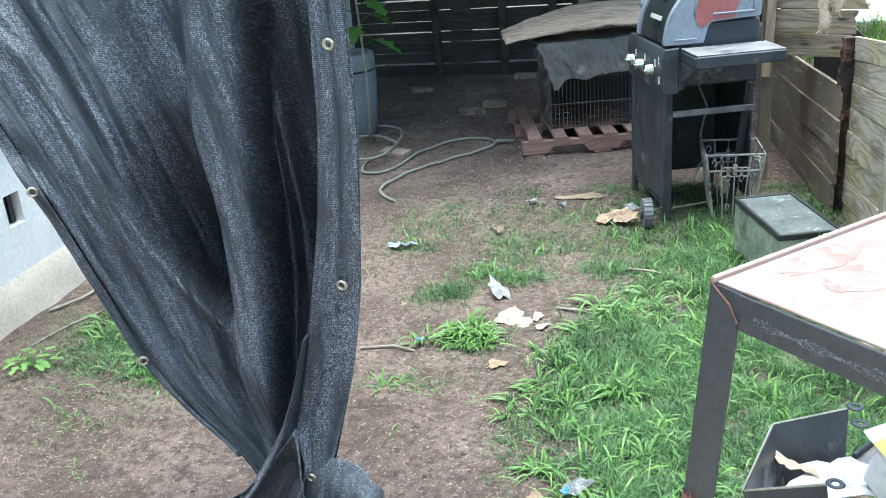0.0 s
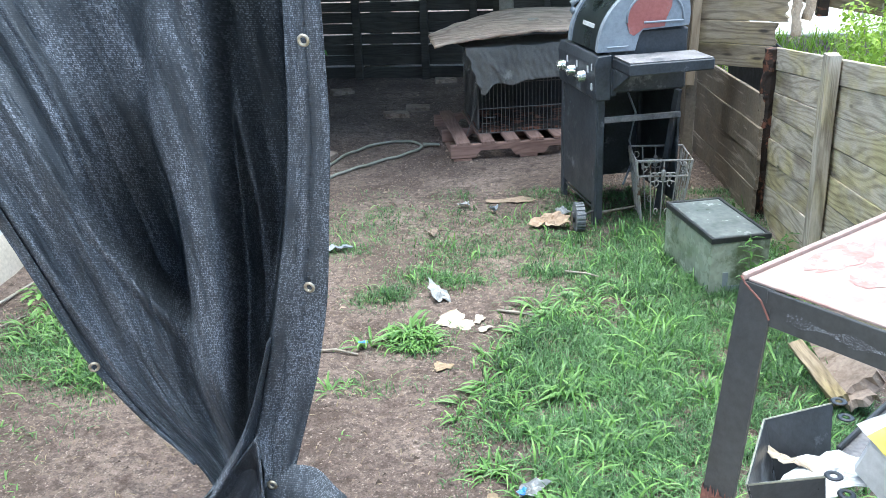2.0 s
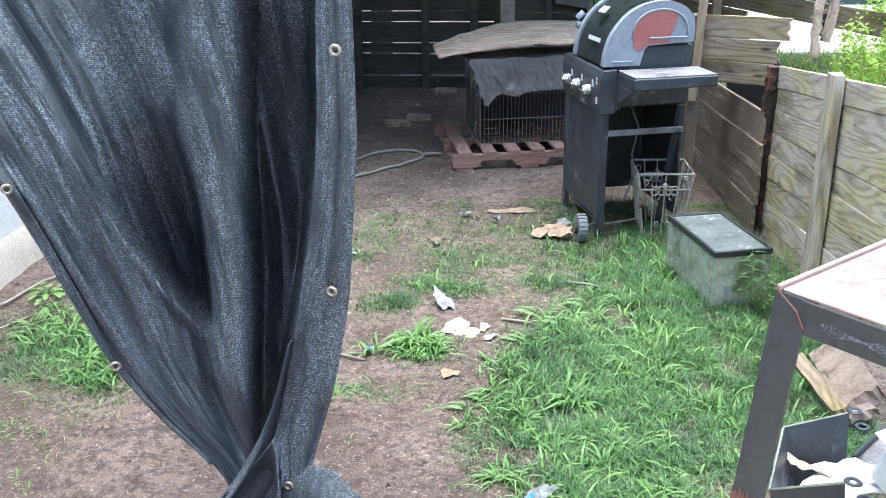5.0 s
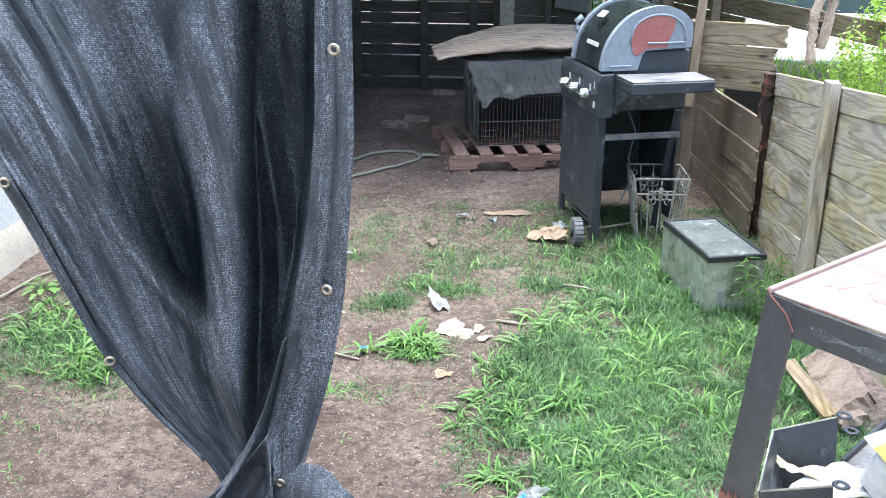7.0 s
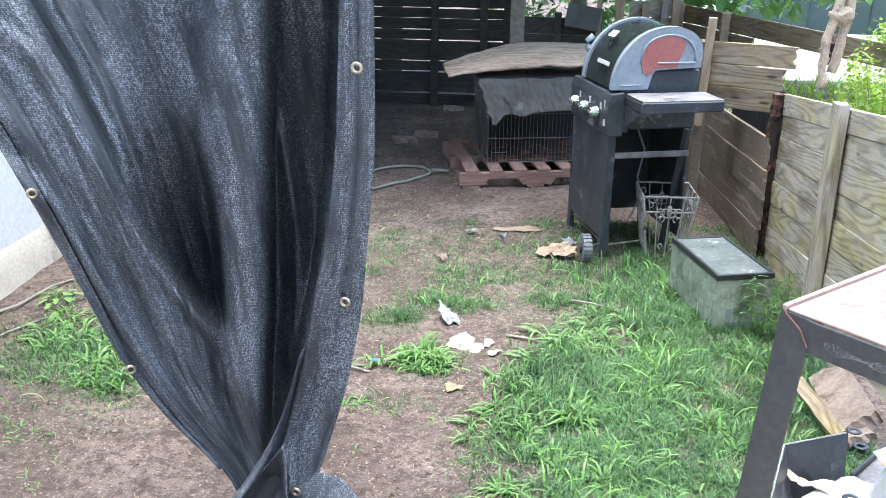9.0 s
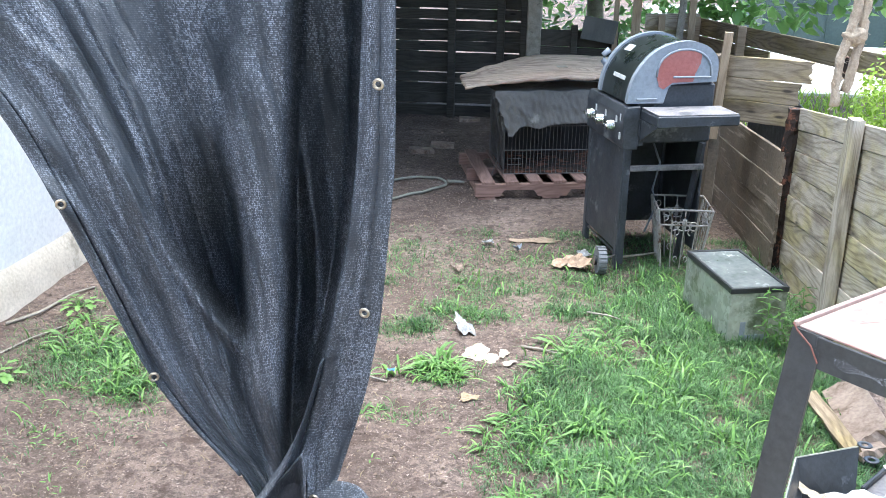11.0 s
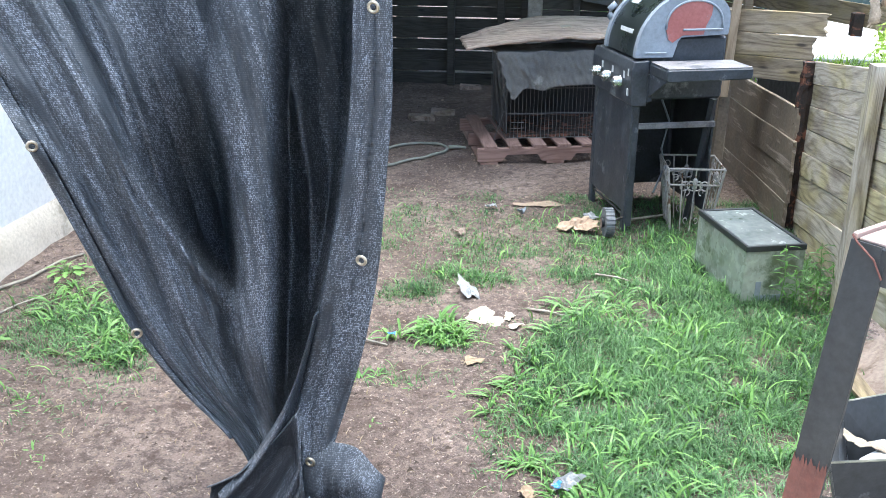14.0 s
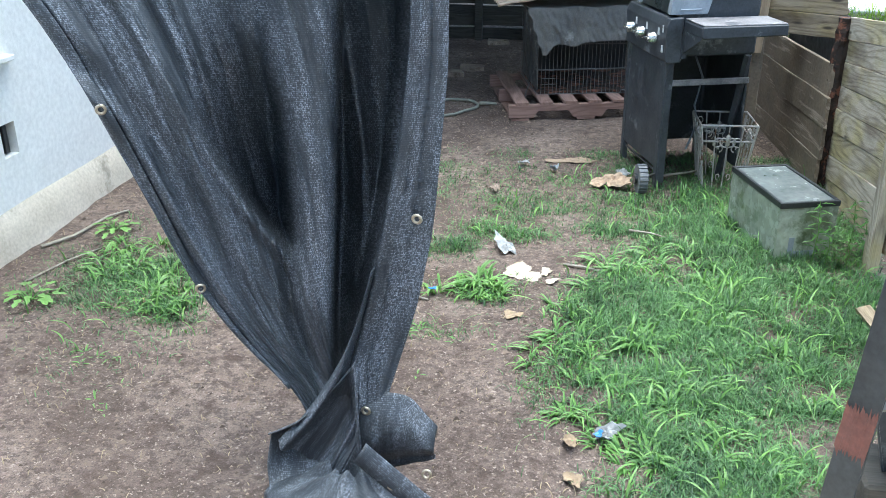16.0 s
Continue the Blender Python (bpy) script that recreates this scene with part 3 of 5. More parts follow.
def drape(u, z):
    """The curtain's surface: u from its free edge at the house side (0) to its hem (1)."""
    xl, xr = smooth_along(LEFT, z), smooth_along(RIGHT, z)
    x = xl * (1 - u) + xr * u
    low = ease((z - 0.2) / 0.4)
    xb, xv, xh = smooth_along(RIDGE, z), smooth_along(VALLEY, z), smooth_along(HEM, z)
    y = 1.12
    # the round fold that falls straight, and the deep valley between it and the hem
    mid, half = (xb + xv) / 2, max(0.03, (xv - xb) / 2)
    y -= 0.075 * math.exp(-abs((x - mid) / half) ** 3) * (0.35 + 0.65 * low)
    slot = sig((x - xv) / 0.006) * sig((xh - 0.006 - x) / 0.005)
    y += 0.40 * slot * low
    y -= 0.14 * slot * low * bell(x - smooth_along(INNER, z), 0.032) * ease((1.5 - z) / 0.3)
    # the hollow behind the round fold, and the lip below it that turns up to the light
    over = z - along(LIP, x)
    wide = ease((x + 0.52) / 0.24)
    y += sig((xb - x) / 0.006) * wide * (0.15 * ease((2.4 - z) / 1.3) + 0.24 * ease((1.32 - z) / 0.36)) * sig(over / 0.014) * low
    y += 0.06 * sig((xb - x) / 0.004) * ease((x - xb + 0.06) / 0.06) * ease((1.15 - z) / 0.3) * ease((z - 0.25) / 0.2)
    # long folds that run down to the gather
    uw = u + 0.012 * noise.noise((z * 2.2, u * 3, 0.5)) + 0.006 * noise.noise((z * 7, u * 9, 1.5))
    left = sig((xb - 0.01 - x) / 0.01) * (0.25 + 0.75 * low)
    calm = 0.2 + 0.8 * ease((z - 0.55) / 0.6)
    for u0, w, a in ((0.12, 0.012, 0.014), (0.2, 0.016, 0.018), (0.3, 0.018, 0.028), (0.345, 0.008, 0.018), (0.43, 0.014, 0.024)):
        y += left * a * calm * (crease(uw - u0, w) - 0.7 * bell(uw - u0 - 2.4 * w, 1.6 * w)) * (0.65 + 0.9 * noise.noise((z * 1.7, u0 * 40, 3.0)))
    y += left * 0.05 * noise.noise((over * 11 + 0.3, x * 1.5, 3.0)) * ease(-over / 0.06) * ease((z - 0.35) / 0.2)
    y += left * (0.2 if z > 1.25 else 0.14) * max(-0.12, z - 1.25) * low + left * 0.06 * noise.noise((u * 5, z * 0.8, 2.0)) - 0.05 * left * bell(u - 0.24, 0.1)
    y += (0.012 * calm * noise.noise((u * 18 + 2.5 * z, z * 3.4, 7.0)) + 0.005 * noise.noise((u * 75 + 3 * z, z * 6, 9.0)) + 0.002 * noise.noise((u * 120, z * 26, 5.0))) * min(1, (xr - x) * 8)
    # what lies deeper is tucked in behind the folds before it
    d = (y - 1.12) / 2.2
    return Vector((x - (0.6 - x) * d * min(1, (xr - x) * 20), y, z - (1.8 - z) * d * 0.9))


def sheet(fn, nu, nv, material, parent, name, label="", span=(1, 1)):
    verts = [fn(i / nu, j / nv) for j in range(nv + 1) for i in range(nu + 1)]
    w = nu + 1
    faces = [(j * w + i, j * w + i + 1, (j + 1) * w + i + 1, (j + 1) * w + i) for j in range(nv) for i in range(nu)]
    ob = arrays_object(name, verts, faces, material, True)
    uv = ob.data.uv_layers.new(name="UVMap")
    for loop, lu in zip(ob.data.loops, uv.data):
        i, j = loop.vertex_index % w, loop.vertex_index // w
        lu.uv = (i / nu * span[0], j / nv * span[1])
    s = ob.modifiers.new("thickness", "SOLIDIFY")
    s.thickness, s.offset = 0.0022, 0
    ob.parent = parent
    return tagged(ob, label)


def ring(r=0.011, tr=0.004):
    bm = bmesh.new()
    add_tube(bm, [(r * math.cos(a * math.pi / 10), 0, r * math.sin(a * math.pi / 10)) for a in range(20)], tr, 8, closed=True)
    return bm


def curtain():
    c = thing("shade_curtain", I4, "black knitted shade cloth curtain with brass eyelets, gathered low", "curtain")
    sheet(lambda u, v: drape(u, 2.5 - 2.34 * v), 280, 340, M_CLOTH, c, "cloth", "", (1.15, 2.34))

    def hem(u, v):
        z = 2.5 - 2.45 * v
        x0, x1 = smooth_along(HEM, z), smooth_along(RIGHT, z)
        if z < 0.42:
            x0 += (x1 - 0.07 - x0) * ease((0.42 - z) / 0.15)
        roll = bell(u, 0.05) - 0.5 * bell(u - 0.14, 0.1) * ease((1.3 - z) / 0.6)
        seam = 0.0035 * (bell(u - 0.38, 0.03) + bell(u - 0.62, 0.025)) + 0.002 * bell(u - 0.9, 0.04)
        pucker = 0.0022 * math.sin(z * 330 + 4 * noise.noise((z * 9, 0, 0))) * (bell(u - 0.62, 0.08) + 0.6 * bell(u - 0.38, 0.07))
        y = 1.10 + 0.01 * math.sin(z * 3) - 0.014 * math.sin(u * math.pi) + 0.03 * roll + seam + pucker
        y += 0.007 * noise.noise((u * 2.5, z * 7, 4.0)) + 0.003 * noise.noise((u * 6, z * 30, 2.0)) - 0.22 * max(0.0, 0.48 - z)
        return Vector((x0 + (x1 + 0.003 - x0) * u, y, z))
    sheet(hem, 48, 420, M_CLOTH, c, "hem", "doubled hem band", (0.17, 2.45))

    def edge(u, v):
        z = 2.5 - 2.2 * v
        p = drape(0.045 * u, z)
        return p + Vector((-0.004, -0.006 - 0.008 * math.sin(u * math.pi), 0))
    sheet(edge, 6, 140, M_CLOTH, c, "hem", "doubled hem band", (0.05, 2.2))

    def lip(u):
        return Vector((-0.335 + 0.25 * u, 1.0 + 0.03 * u, 0.215 + 0.235 * u ** 1.3 - 0.015 * math.sin(math.pi * u)))

    def pouch(u, v):
        """The swept-up end: a hood that sags to the house side and opens to the front."""
        bot = Vector((-0.33 + 0.27 * u, 0.945 + 0.04 * u, 0.014))
        p = lip(u).lerp(bot, v)
        p.x -= 0.02 * math.sin(math.pi * v) * (1 - u)
        p.y += 0.13 * math.sin(math.pi * v ** 0.75) * math.sin(math.pi * min(1.0, 0.12 + u * 0.9)) ** 0.7
        p.y += 0.012 * noise.noise((u * 4, v * 3, 1.0)) + 0.006 * math.sin(v * 9 + u * 14)
        return p
    sheet(pouch, 50, 40, M_CLOTH, c, "folded_end", "", (0.4, 0.3))

    def hem_left(z):
        x0 = smooth_along(HEM, z)
        return x0 + (smooth_along(RIGHT, z) - 0.07 - x0) * ease((0.42 - z) / 0.15)

    def sweep(u, v):
        """The cloth gathered from the hem's inner side, sweeping down to the house side."""
        rz, ez = 0.7 - 0.47 * v, 0.7 - 0.68 * v
        a = Vector((smooth_along(RIM, rz), 1.075 - 0.1 * v, rz - 0.05 * bell(v - 0.85, 0.25)))
        b = Vector((hem_left(ez) + 0.015, 1.112 - 0.22 * max(0.0, 0.48 - ez), ez))
        p = a.lerp(b, u)
        turned = bell(u, 0.07)
        p.y += 0.035 * turned + 0.07 * math.sin(math.pi * u) * v - 0.02 * bell(u - 0.14, 0.1)
        p.y += 0.008 * noise.noise((u * 5, v * 3, 1.0)) + 0.004 * math.sin(u * 13 + v * 5)
        return p
    sheet(sweep, 60, 80, M_CLOTH, c, "folded_end", "", (0.3, 0.6))

    def flap(u, v):
        a = Vector((-0.08 + 0.21 * u, 0, 0.325 + 0.02 * math.sin(math.pi * u) - 0.075 * u ** 3))
        b = Vector((-0.1 + 0.22 * u, 0, 0.03 + 0.10 * u))
        p = a.lerp(b, v)
        p.y = 1.11 - 0.085 * math.sin(math.pi * min(1, v + 0.1)) * (1 - 0.35 * u) - 0.03 * u + 0.012 * noise.noise((u * 4, v * 4, 6.0))
        return p
    sheet(flap, 40, 30, M_CLOTH, c, "folded_end", "", (0.3, 0.3))

    def strip(u, v):
        a = Vector((-0.05, 0.975, 0.235)).lerp(Vector((0.12, 0.965, 0.09)), u)
        p = a + Vector((-0.035, -0.01, -0.055)) * v
        p.y -= 0.012 * math.sin(math.pi * v)
        return p
    sheet(strip, 20, 8, M_CLOTH, c, "hem", "doubled hem band", (0.2, 0.07))

    def puddle(u, v):
        a = math.pi * (0.95 - 0.9 * u)
        r = 0.06 + 0.17 * v
        q = Vector((-0.1 + 1.15 * r * math.cos(a), 1.02 - 0.62 * r * math.sin(a) ** 1.0, 0))
        q.z = 0.10 * (1 - v) ** 0.6 + 0.014 + 0.03 * noise.noise((u * 5, v * 3, 3.0)) * (1 - v) + 0.02 * math.sin(u * 17) ** 2 * (1 - v)
        return q
    sheet(puddle, 60, 24, M_CLOTH, c, "folded_end", "", (0.5, 0.2))
    for x, y, z in ((0.022, 0.958, 0.118), (0.113, 0.985, 0.145)):
        part("eyelet", ring(), M_BRASS, c, "brass eyelet", True, m=pose(x, y, z, -12, 0, 0))
    for e, z in ((0.03, 1.445), (0.036, 0.85), (0.04, 0.295), (0.03, 2.03)):
        part("eyelet", ring(), M_BRASS, c, "brass eyelet", True, m=pose(smooth_along(RIGHT, z) - e, 1.07 + 0.01 * math.sin(z * 3) - (0.04 if z < 0.5 else 0), z, 8, 0, -8))
    for z in (1.09, 0.6, 1.6):
        p = drape(0.022, z)
        part("eyelet", ring(), M_BRASS, c, "brass eyelet", True, m=pose(p.x, p.y - 0.018, p.z, 8, 0, 25))


curtain()

# the beam that carries curtain and rope
beam = thing("porch_beam", I4, "plain timber beam above the porch edge on posts", "beam")
part("beam", box((-2.09, 1.09, 2.5), (2.5, 1.15, 2.62), 0.005), M_STAKE, beam)
part("post", box((2.42, 1.08, -0.1), (2.5, 1.16, 2.5), 0.005), M_STAKE, beam)

# ---------------------------------------------------------------- barbecue


def barbecue():
    g = thing("gas_barbecue", Matrix.Translation((0.85, 3.83, 0)) @ pose(0, 0, 0, 0, 0, 18.2), "chalky black gas barbecue with domed lid and faded red end cap", "barbecue")
    for s0, w0, lean in ((0.0, 0.0, 0), (0.0, 0.53, 0), (0.45, 0.53, 0)):
        part("leg", box((s0, w0, 0.0), (s0 + 0.03, w0 + 0.045, 0.70), 0.004), M_BLACK, g)
    part("leg", tube([(0.455, 0.02, 0.70), (0.425, 0.14, 0.0)], 0.02, 4), M_BLACK, g, "slanted back leg")
    bm = box((0.004, 0.04, 0.11), (0.018, 0.535, 0.70), 0.002)
    part("front_panel", bm, M_BLACK, g, "streaked black sheet panel")
    part("side_panel", box((0.012, -0.004, 0.03), (0.046, 0.012, 0.70), 0.003), M_BLACK, g)
    # back and far side sheets are added to make the shadowed underside dark
    part("back_panel", box((0.47, 0.04, 0.08), (0.482, 0.535, 0.72), 0.002), M_BLACK, g)
    part("side_panel", box((0.02, 0.545, 0.1), (0.47, 0.557, 0.70), 0.002), M_BLACK, g)
    part("crossbar", box((0.04, 0.002, 0.555), (0.47, 0.022, 0.585), 0.002), M_SHELF, g, "worn grey crossbar")
    prof = [(-0.012, 0.69), (-0.02, 0.86), (-0.004, 0.905), (0.07, 0.91), (0.07, 0.68), (0.0, 0.68)]
    panel = part("control_panel", prism(prof, -0.02, 0.58, 0.004), M_BLACK, g)
    for w in (0.13, 0.30, 0.46):
        bm = bmesh.new()
        bmesh.ops.create_cone(bm, cap_ends=True, segments=20, radius1=0.032, radius2=0.027, depth=0.042)
        bmesh.ops.bevel(bm, geom=[e for e in bm.edges if len(e.link_faces) == 2 and abs(e.calc_face_angle(0)) > 0.9], offset=0.004, segments=2, affect="EDGES")
        add_box(bm, (-0.006, -0.024, 0.018), (0.006, 0.024, 0.03), 0.002)
        part("knob", bm, M_CHROME, panel, "scuffed chrome knob", m=pose(-0.04, w, 0.785, 0, -90, 0))
        part("mark", box((-0.0215, w - 0.055, 0.81), (-0.0165, w - 0.035, 0.845)), M_PAPER, panel, "white dial mark")
    for z in (0.73, 0.83):
        part("mark", box((-0.0205, 0.02, z), (-0.013, 0.035, z + 0.035)), M_PAPER, panel, "white dial mark")
    part("firebox", box((0.06, 0.03, 0.7), (0.5, 0.56, 1.02), 0.012), M_BLACK, g)
    arc = [(0, 0.92), (0.008, 0.985), (0.023, 1.04), (0.045, 1.088), (0.08, 1.138), (0.125, 1.182), (0.18, 1.214), (0.242, 1.234), (0.31, 1.242), (0.37, 1.234), (0.42, 1.215), (0.458, 1.185), (0.482, 1.148), (0.49, 1.09)]
    low = [(0.487, 1.03), (0.235, 1.022), (0.217, 1.0), (0.2, 0.92)]
    fine = []
    for i in range(len(arc) - 1):
        p = [Vector(arc[max(0, min(len(arc) - 1, i + d))]) for d in (-1, 0, 1, 2)]
        for q in range(4):
            t = q / 4
            v = 0.5 * (2 * p[1] + (p[2] - p[0]) * t + (2 * p[0] - 5 * p[1] + 4 * p[2] - p[3]) * t * t + (3 * p[1] - p[0] - 3 * p[2] + p[3]) * t ** 3)
            fine.append((v.x, v.y))
    body = fine + [arc[-1]] + low
    lid = part("lid", prism([(0.012 + x * 0.952, 0.92 + (z - 0.92) * 0.965) for x, z in body], 0.035, 0.44), M_LID, g, "dark enamel lid skin")
    for w0, w1, nm in ((0.0, 0.04, "end_cap"), (0.435, 0.475, "end_cap")):
        cap = part(nm, prism(body, w0, w1, 0.003), M_CAP, g, "faded grey cast end cap")
        if w0 == 0.0:
            inner = []
            for k in range(21):
                a = math.pi * k / 20
                inner.append((0.3 - 0.15 * math.cos(a), 1.06 + 0.14 * math.sin(a) ** 0.75 if 0 < k < 20 else 1.06))
            red = [(x, z) for x, z in inner if x < 0.4] + [(0.385, 1.13), (0.36, 1.075), (0.352, 1.033), (0.24, 1.03), (0.214, 1.012), (0.19, 0.995), (0.165, 1.01)]
            part("red_patch", prism(red, -0.004, 0.01), M_RED, cap, "faded red painted recess")
            rim = [(x, -0.002, z) for x, z in inner]
            part("ridge", tube(rim, 0.006, 6), M_CAP, cap, smooth=True)
            part("ridge", tube([(0.24, -0.004, 1.058), (0.45, -0.004, 1.058)], 0.006, 6), M_CAP, cap)
            part("ridge", tube([(0.05, -0.002, 0.945), (0.16, -0.002, 0.945)], 0.005, 6), M_CAP, cap)
    part("badge", box((0.0, 0.1, 0), (0.004, 0.27, 0.022), 0.001, pose(0.012, 0, 1.03, 0, 14, 0)), M_PAPER, lid, "white strip badge")
    part("sticker", box((0, 0.2, 0), (0.045, 0.27, 0.003), 0.001, pose(0.1, 0, 1.166, 0, -42, 8)), M_PAPER, lid, "torn white sticker")
    part("handle", tube([(0.04, 0.475, 1.06), (0.03, 0.49, 1.08), (0.03, 0.495, 1.11), (0.06, 0.485, 1.14)], 0.018, 8), M_CAP, lid, "pale handle end", True)
    sh = part("side_shelf", prism([(0.075, 0.895), (0.085, 0.9), (0.52, 0.9), (0.52, 0.845), (0.085, 0.838), (0.075, 0.845)], -0.24, -0.01, 0.006), M_BLACK, g, "black side shelf")
    part("shelf_top", box((0.08, -0.235, 0.9005), (0.514, -0.012, 0.906), 0.002), M_SHELF, sh, "dusty pale shelf top")
    part("bracket", prism([(0.07, 0.842), (0.10, 0.842), (0.10, 0.70), (0.07, 0.70)], -0.02, 0.0, 0.002), M_BLACK, sh)
    bm = bmesh.new()
    tri = [[bm.verts.new((x, w, z)) for w, z in ((-0.235, 0.842), (-0.02, 0.842), (-0.02, 0.73))] for x in (0.078, 0.084)]
    bm.faces.new(tri[0])
    bm.faces.new(tri[1][::-1])
    for k in range(3):
        bm.faces.new((tri[0][k], tri[0][(k + 1) % 3], tri[1][(k + 1) % 3], tri[1][k]))
    part("gusset", bm, M_BLACK, sh, "slanted sheet gusset")
    hub_m = pose(-0.1, -0.05, 0.078, 0, 90, -8)
    bm = bmesh.new()
    bmesh.ops.create_cone(bm, cap_ends=True, segments=40, radius1=0.073, radius2=0.073, depth=0.045)
    for i, f in enumerate([f for f in bm.faces if len(f.verts) == 4]):
        if i % 2:
            n = f.normal.copy()
            r = bmesh.ops.extrude_discrete_faces(bm, faces=[f])["faces"][0]
            bmesh.ops.translate(bm, vec=n * 0.005, verts=r.verts)
    wh = part("wheel", bm, M_RUBBER, g, "ribbed grey plastic wheel", m=hub_m)
    bm = bmesh.new()
    bmesh.ops.create_cone(bm, cap_ends=True, segments=20, radius1=0.03, radius2=0.022, depth=0.075)
    part("hub", bm, M_RIM, wh)
    part("axle", tube([(-0.1, -0.05, 0.078), (0.02, 0.02, 0.08), (0.02, 0.55, 0.08)], 0.006, 6), M_WIRE, g)
    part("gas_hose", tube([(0.25, 0.25, 0.7), (0.3, 0.2, 0.55), (0.26, 0.18, 0.4), (0.3, 0.2, 0.3), (0.2, 0.1, 0.18)], 0.006, 6), M_CAP, g, smooth=True)


barbecue()

# ---------------------------------------------------------------- fish tank


def tank():
    m = Matrix.Translation((1.381, 3.185, 0)) @ pose(0, 0, 0, 0, 0, 16.5)
    t = thing("glass_tank", m, "upturned algae-green glass tank with black rim in the grass", "tank")
    w, l, h = 0.134, 0.255, 0.285
    for nm, lo, hi in (("pane", (-w, -l, 0.0), (w, -l + 0.006, h - 0.02)), ("pane", (-w, l - 0.006, 0.0), (w, l, h - 0.02)),
                       ("pane", (-w, -l + 0.007, 0.0), (-w + 0.006, l - 0.007, h - 0.02)), ("pane", (w - 0.006, -l + 0.007, 0.0), (w, l - 0.007, h - 0.02))):
        part(nm, box(lo, hi, 0.001), M_TANK, t)
    part("top_pane", box((-w + 0.004, -l + 0.004, h - 0.014), (w - 0.004, l - 0.004, h - 0.006)), M_TANKTOP, t, "dirty glass bottom pane")
    bm = bmesh.new()
    r = 0.012
    for lo, hi in (((-w - 0.004, -l - 0.004, h - 0.026), (w + 0.004, -l + r, h)), ((-w - 0.004, l - r, h - 0.026), (w + 0.004, l + 0.004, h)),
                   ((-w - 0.004, -l + r, h - 0.026), (-w + r, l - r, h)), ((w - r, -l + r, h - 0.026), (w + 0.004, l - r, h))):
        add_box(bm, lo, hi, 0.002)
    part("rim", bm, M_RIM, t, "black plastic rim")
    part("label", box((-0.075, -l - 0.002, 0.03), (-0.05, -l + 0.001, 0.12)), M_CAP, t, "pale scraped patch")
    part("label", box((-0.05, -l - 0.002, 0.025), (0.06, -l + 0.001, 0.055)), M_CAP, t, "pale scraped patch")


tank()

# ---------------------------------------------------------------- wire basket stand


def basket():
    b = thing("plant_stand", Matrix.Translation((1.2, 4.0, 0)) @ pose(0, 0, 0, 0, 0, 4), "scrolled pale wrought iron plant stand in the grass", "plant stand")
    wt, wb, h = 0.145, 0.1, 0.355
    top = [(-wt, -wt, h), (wt, -wt, h), (wt, wt, h), (-wt, wt, h)]
    bot = [(-wb, -wb, 0), (wb, -wb, 0), (wb, wb, 0), (-wb, wb, 0)]
    mid = [tuple(Vector(t).lerp(Vector(o), 0.25)) for t, o in zip(top, bot)]
    for i in range(4):
        part("upright", tube([bot[i], top[i]], 0.007, 6), M_IRON, b)
    for loop in (top, mid):
        part("ring", tube(loop, 0.006, 6, closed=True), M_IRON, b)
    for i in range(4):
        a, c = Vector(top[i]), Vector(top[(i + 1) % 4])
        a2, c2 = Vector(bot[i]), Vector(bot[(i + 1) % 4])
        for k in (0.25, 0.5, 0.75):
            part("bar", tube([a.lerp(c, k), a2.lerp(c2, k)], 0.0038, 5), M_IRON, b)
        for k0, sgn in ((0.25, 1), (0.75, -1), (0.5, 1), (0.5, -1)):
            pts = []
            for q in range(15):
                ang = q / 14 * 4.6
                rr = 0.05 * (1 - q / 19)
                u = k0 + sgn * (0.02 + rr * math.sin(ang) / (2 * wt))
                d = 0.2 + 0.12 * (q / 14) + rr * math.cos(ang) / h
                pts.append(a.lerp(c, u).lerp(a2.lerp(c2, u), d))
            part("scroll", tube(pts, 0.0042, 5), M_IRON, b)
        for k0, d0, sgn in ((0.12, 0.12, 1), (0.88, 0.12, -1), (0.35, 0.36, 1), (0.65, 0.36, -1), (0.38, 0.82, -1), (0.62, 0.82, 1)):
            pts = []
            for q in range(11):
                ang, rr = q / 10 * 5.4, 0.021 * (1 - q / 15)
                u = k0 + sgn * rr * math.sin(ang) / (2 * wt)
                pts.append(a.lerp(c, u).lerp(a2.lerp(c2, u), d0 + rr * math.cos(ang) / h))
            part("curl", tube(pts, 0.003, 5), M_IRON, b)
        p = a.lerp(c, 0.5).lerp(a2.lerp(c2, 0.5), 0.2)
        bm = bmesh.new()
        bmesh.ops.create_icosphere(bm, subdivisions=1, radius=0.014, matrix=Matrix.Translation(p) @ Matrix.Diagonal((1, 1, 1.9, 1)))
        part("leaf_knob", bm, M_IRON, b)


basket()

# ---------------------------------------------------------------- pallet, cage, roof board

PAL = Matrix.Translation((-0.06, 5.03, 0)) @ pose(0, 0, 0, 0, 0, 14.5)


def pallet():
    p = thing("pallet", PAL, "worn reddish wooden pallet lying on soil", "pallet")
    L, D = 1.1, 0.95
    for y in (0.0, 0.45, D - 0.04):
        prof = [(0, 0.02), (0.17, 0.02), (0.2, 0.07), (0.41, 0.07), (0.44, 0.02), (0.64, 0.02), (0.67, 0.07), (0.88, 0.07), (0.91, 0.02), (L, 0.02), (L, 0.11), (0, 0.11)]
        part("stringer", prism(prof, y, y + 0.04, 0.003), M_PALLET, p, "notched stringer")
    for k in range(7):
        x = 0.0 + k * 0.166
        plank(p, (x + 0.045, 0.0, 0.119), (x + 0.045, D, 0.119), 0.09, 0.017, M_PALLET, (0, 0), 130 + k, up=(1, 0, 0.0001))
    for k in range(3):
        x = 0.02 + k * 0.45
        plank(p, (x, 0.0, 0.011), (x, D, 0.011), 0.12, 0.017, M_PALLET, (0, 0), 150 + k, up=(1, 0, 0.0001))


pallet()


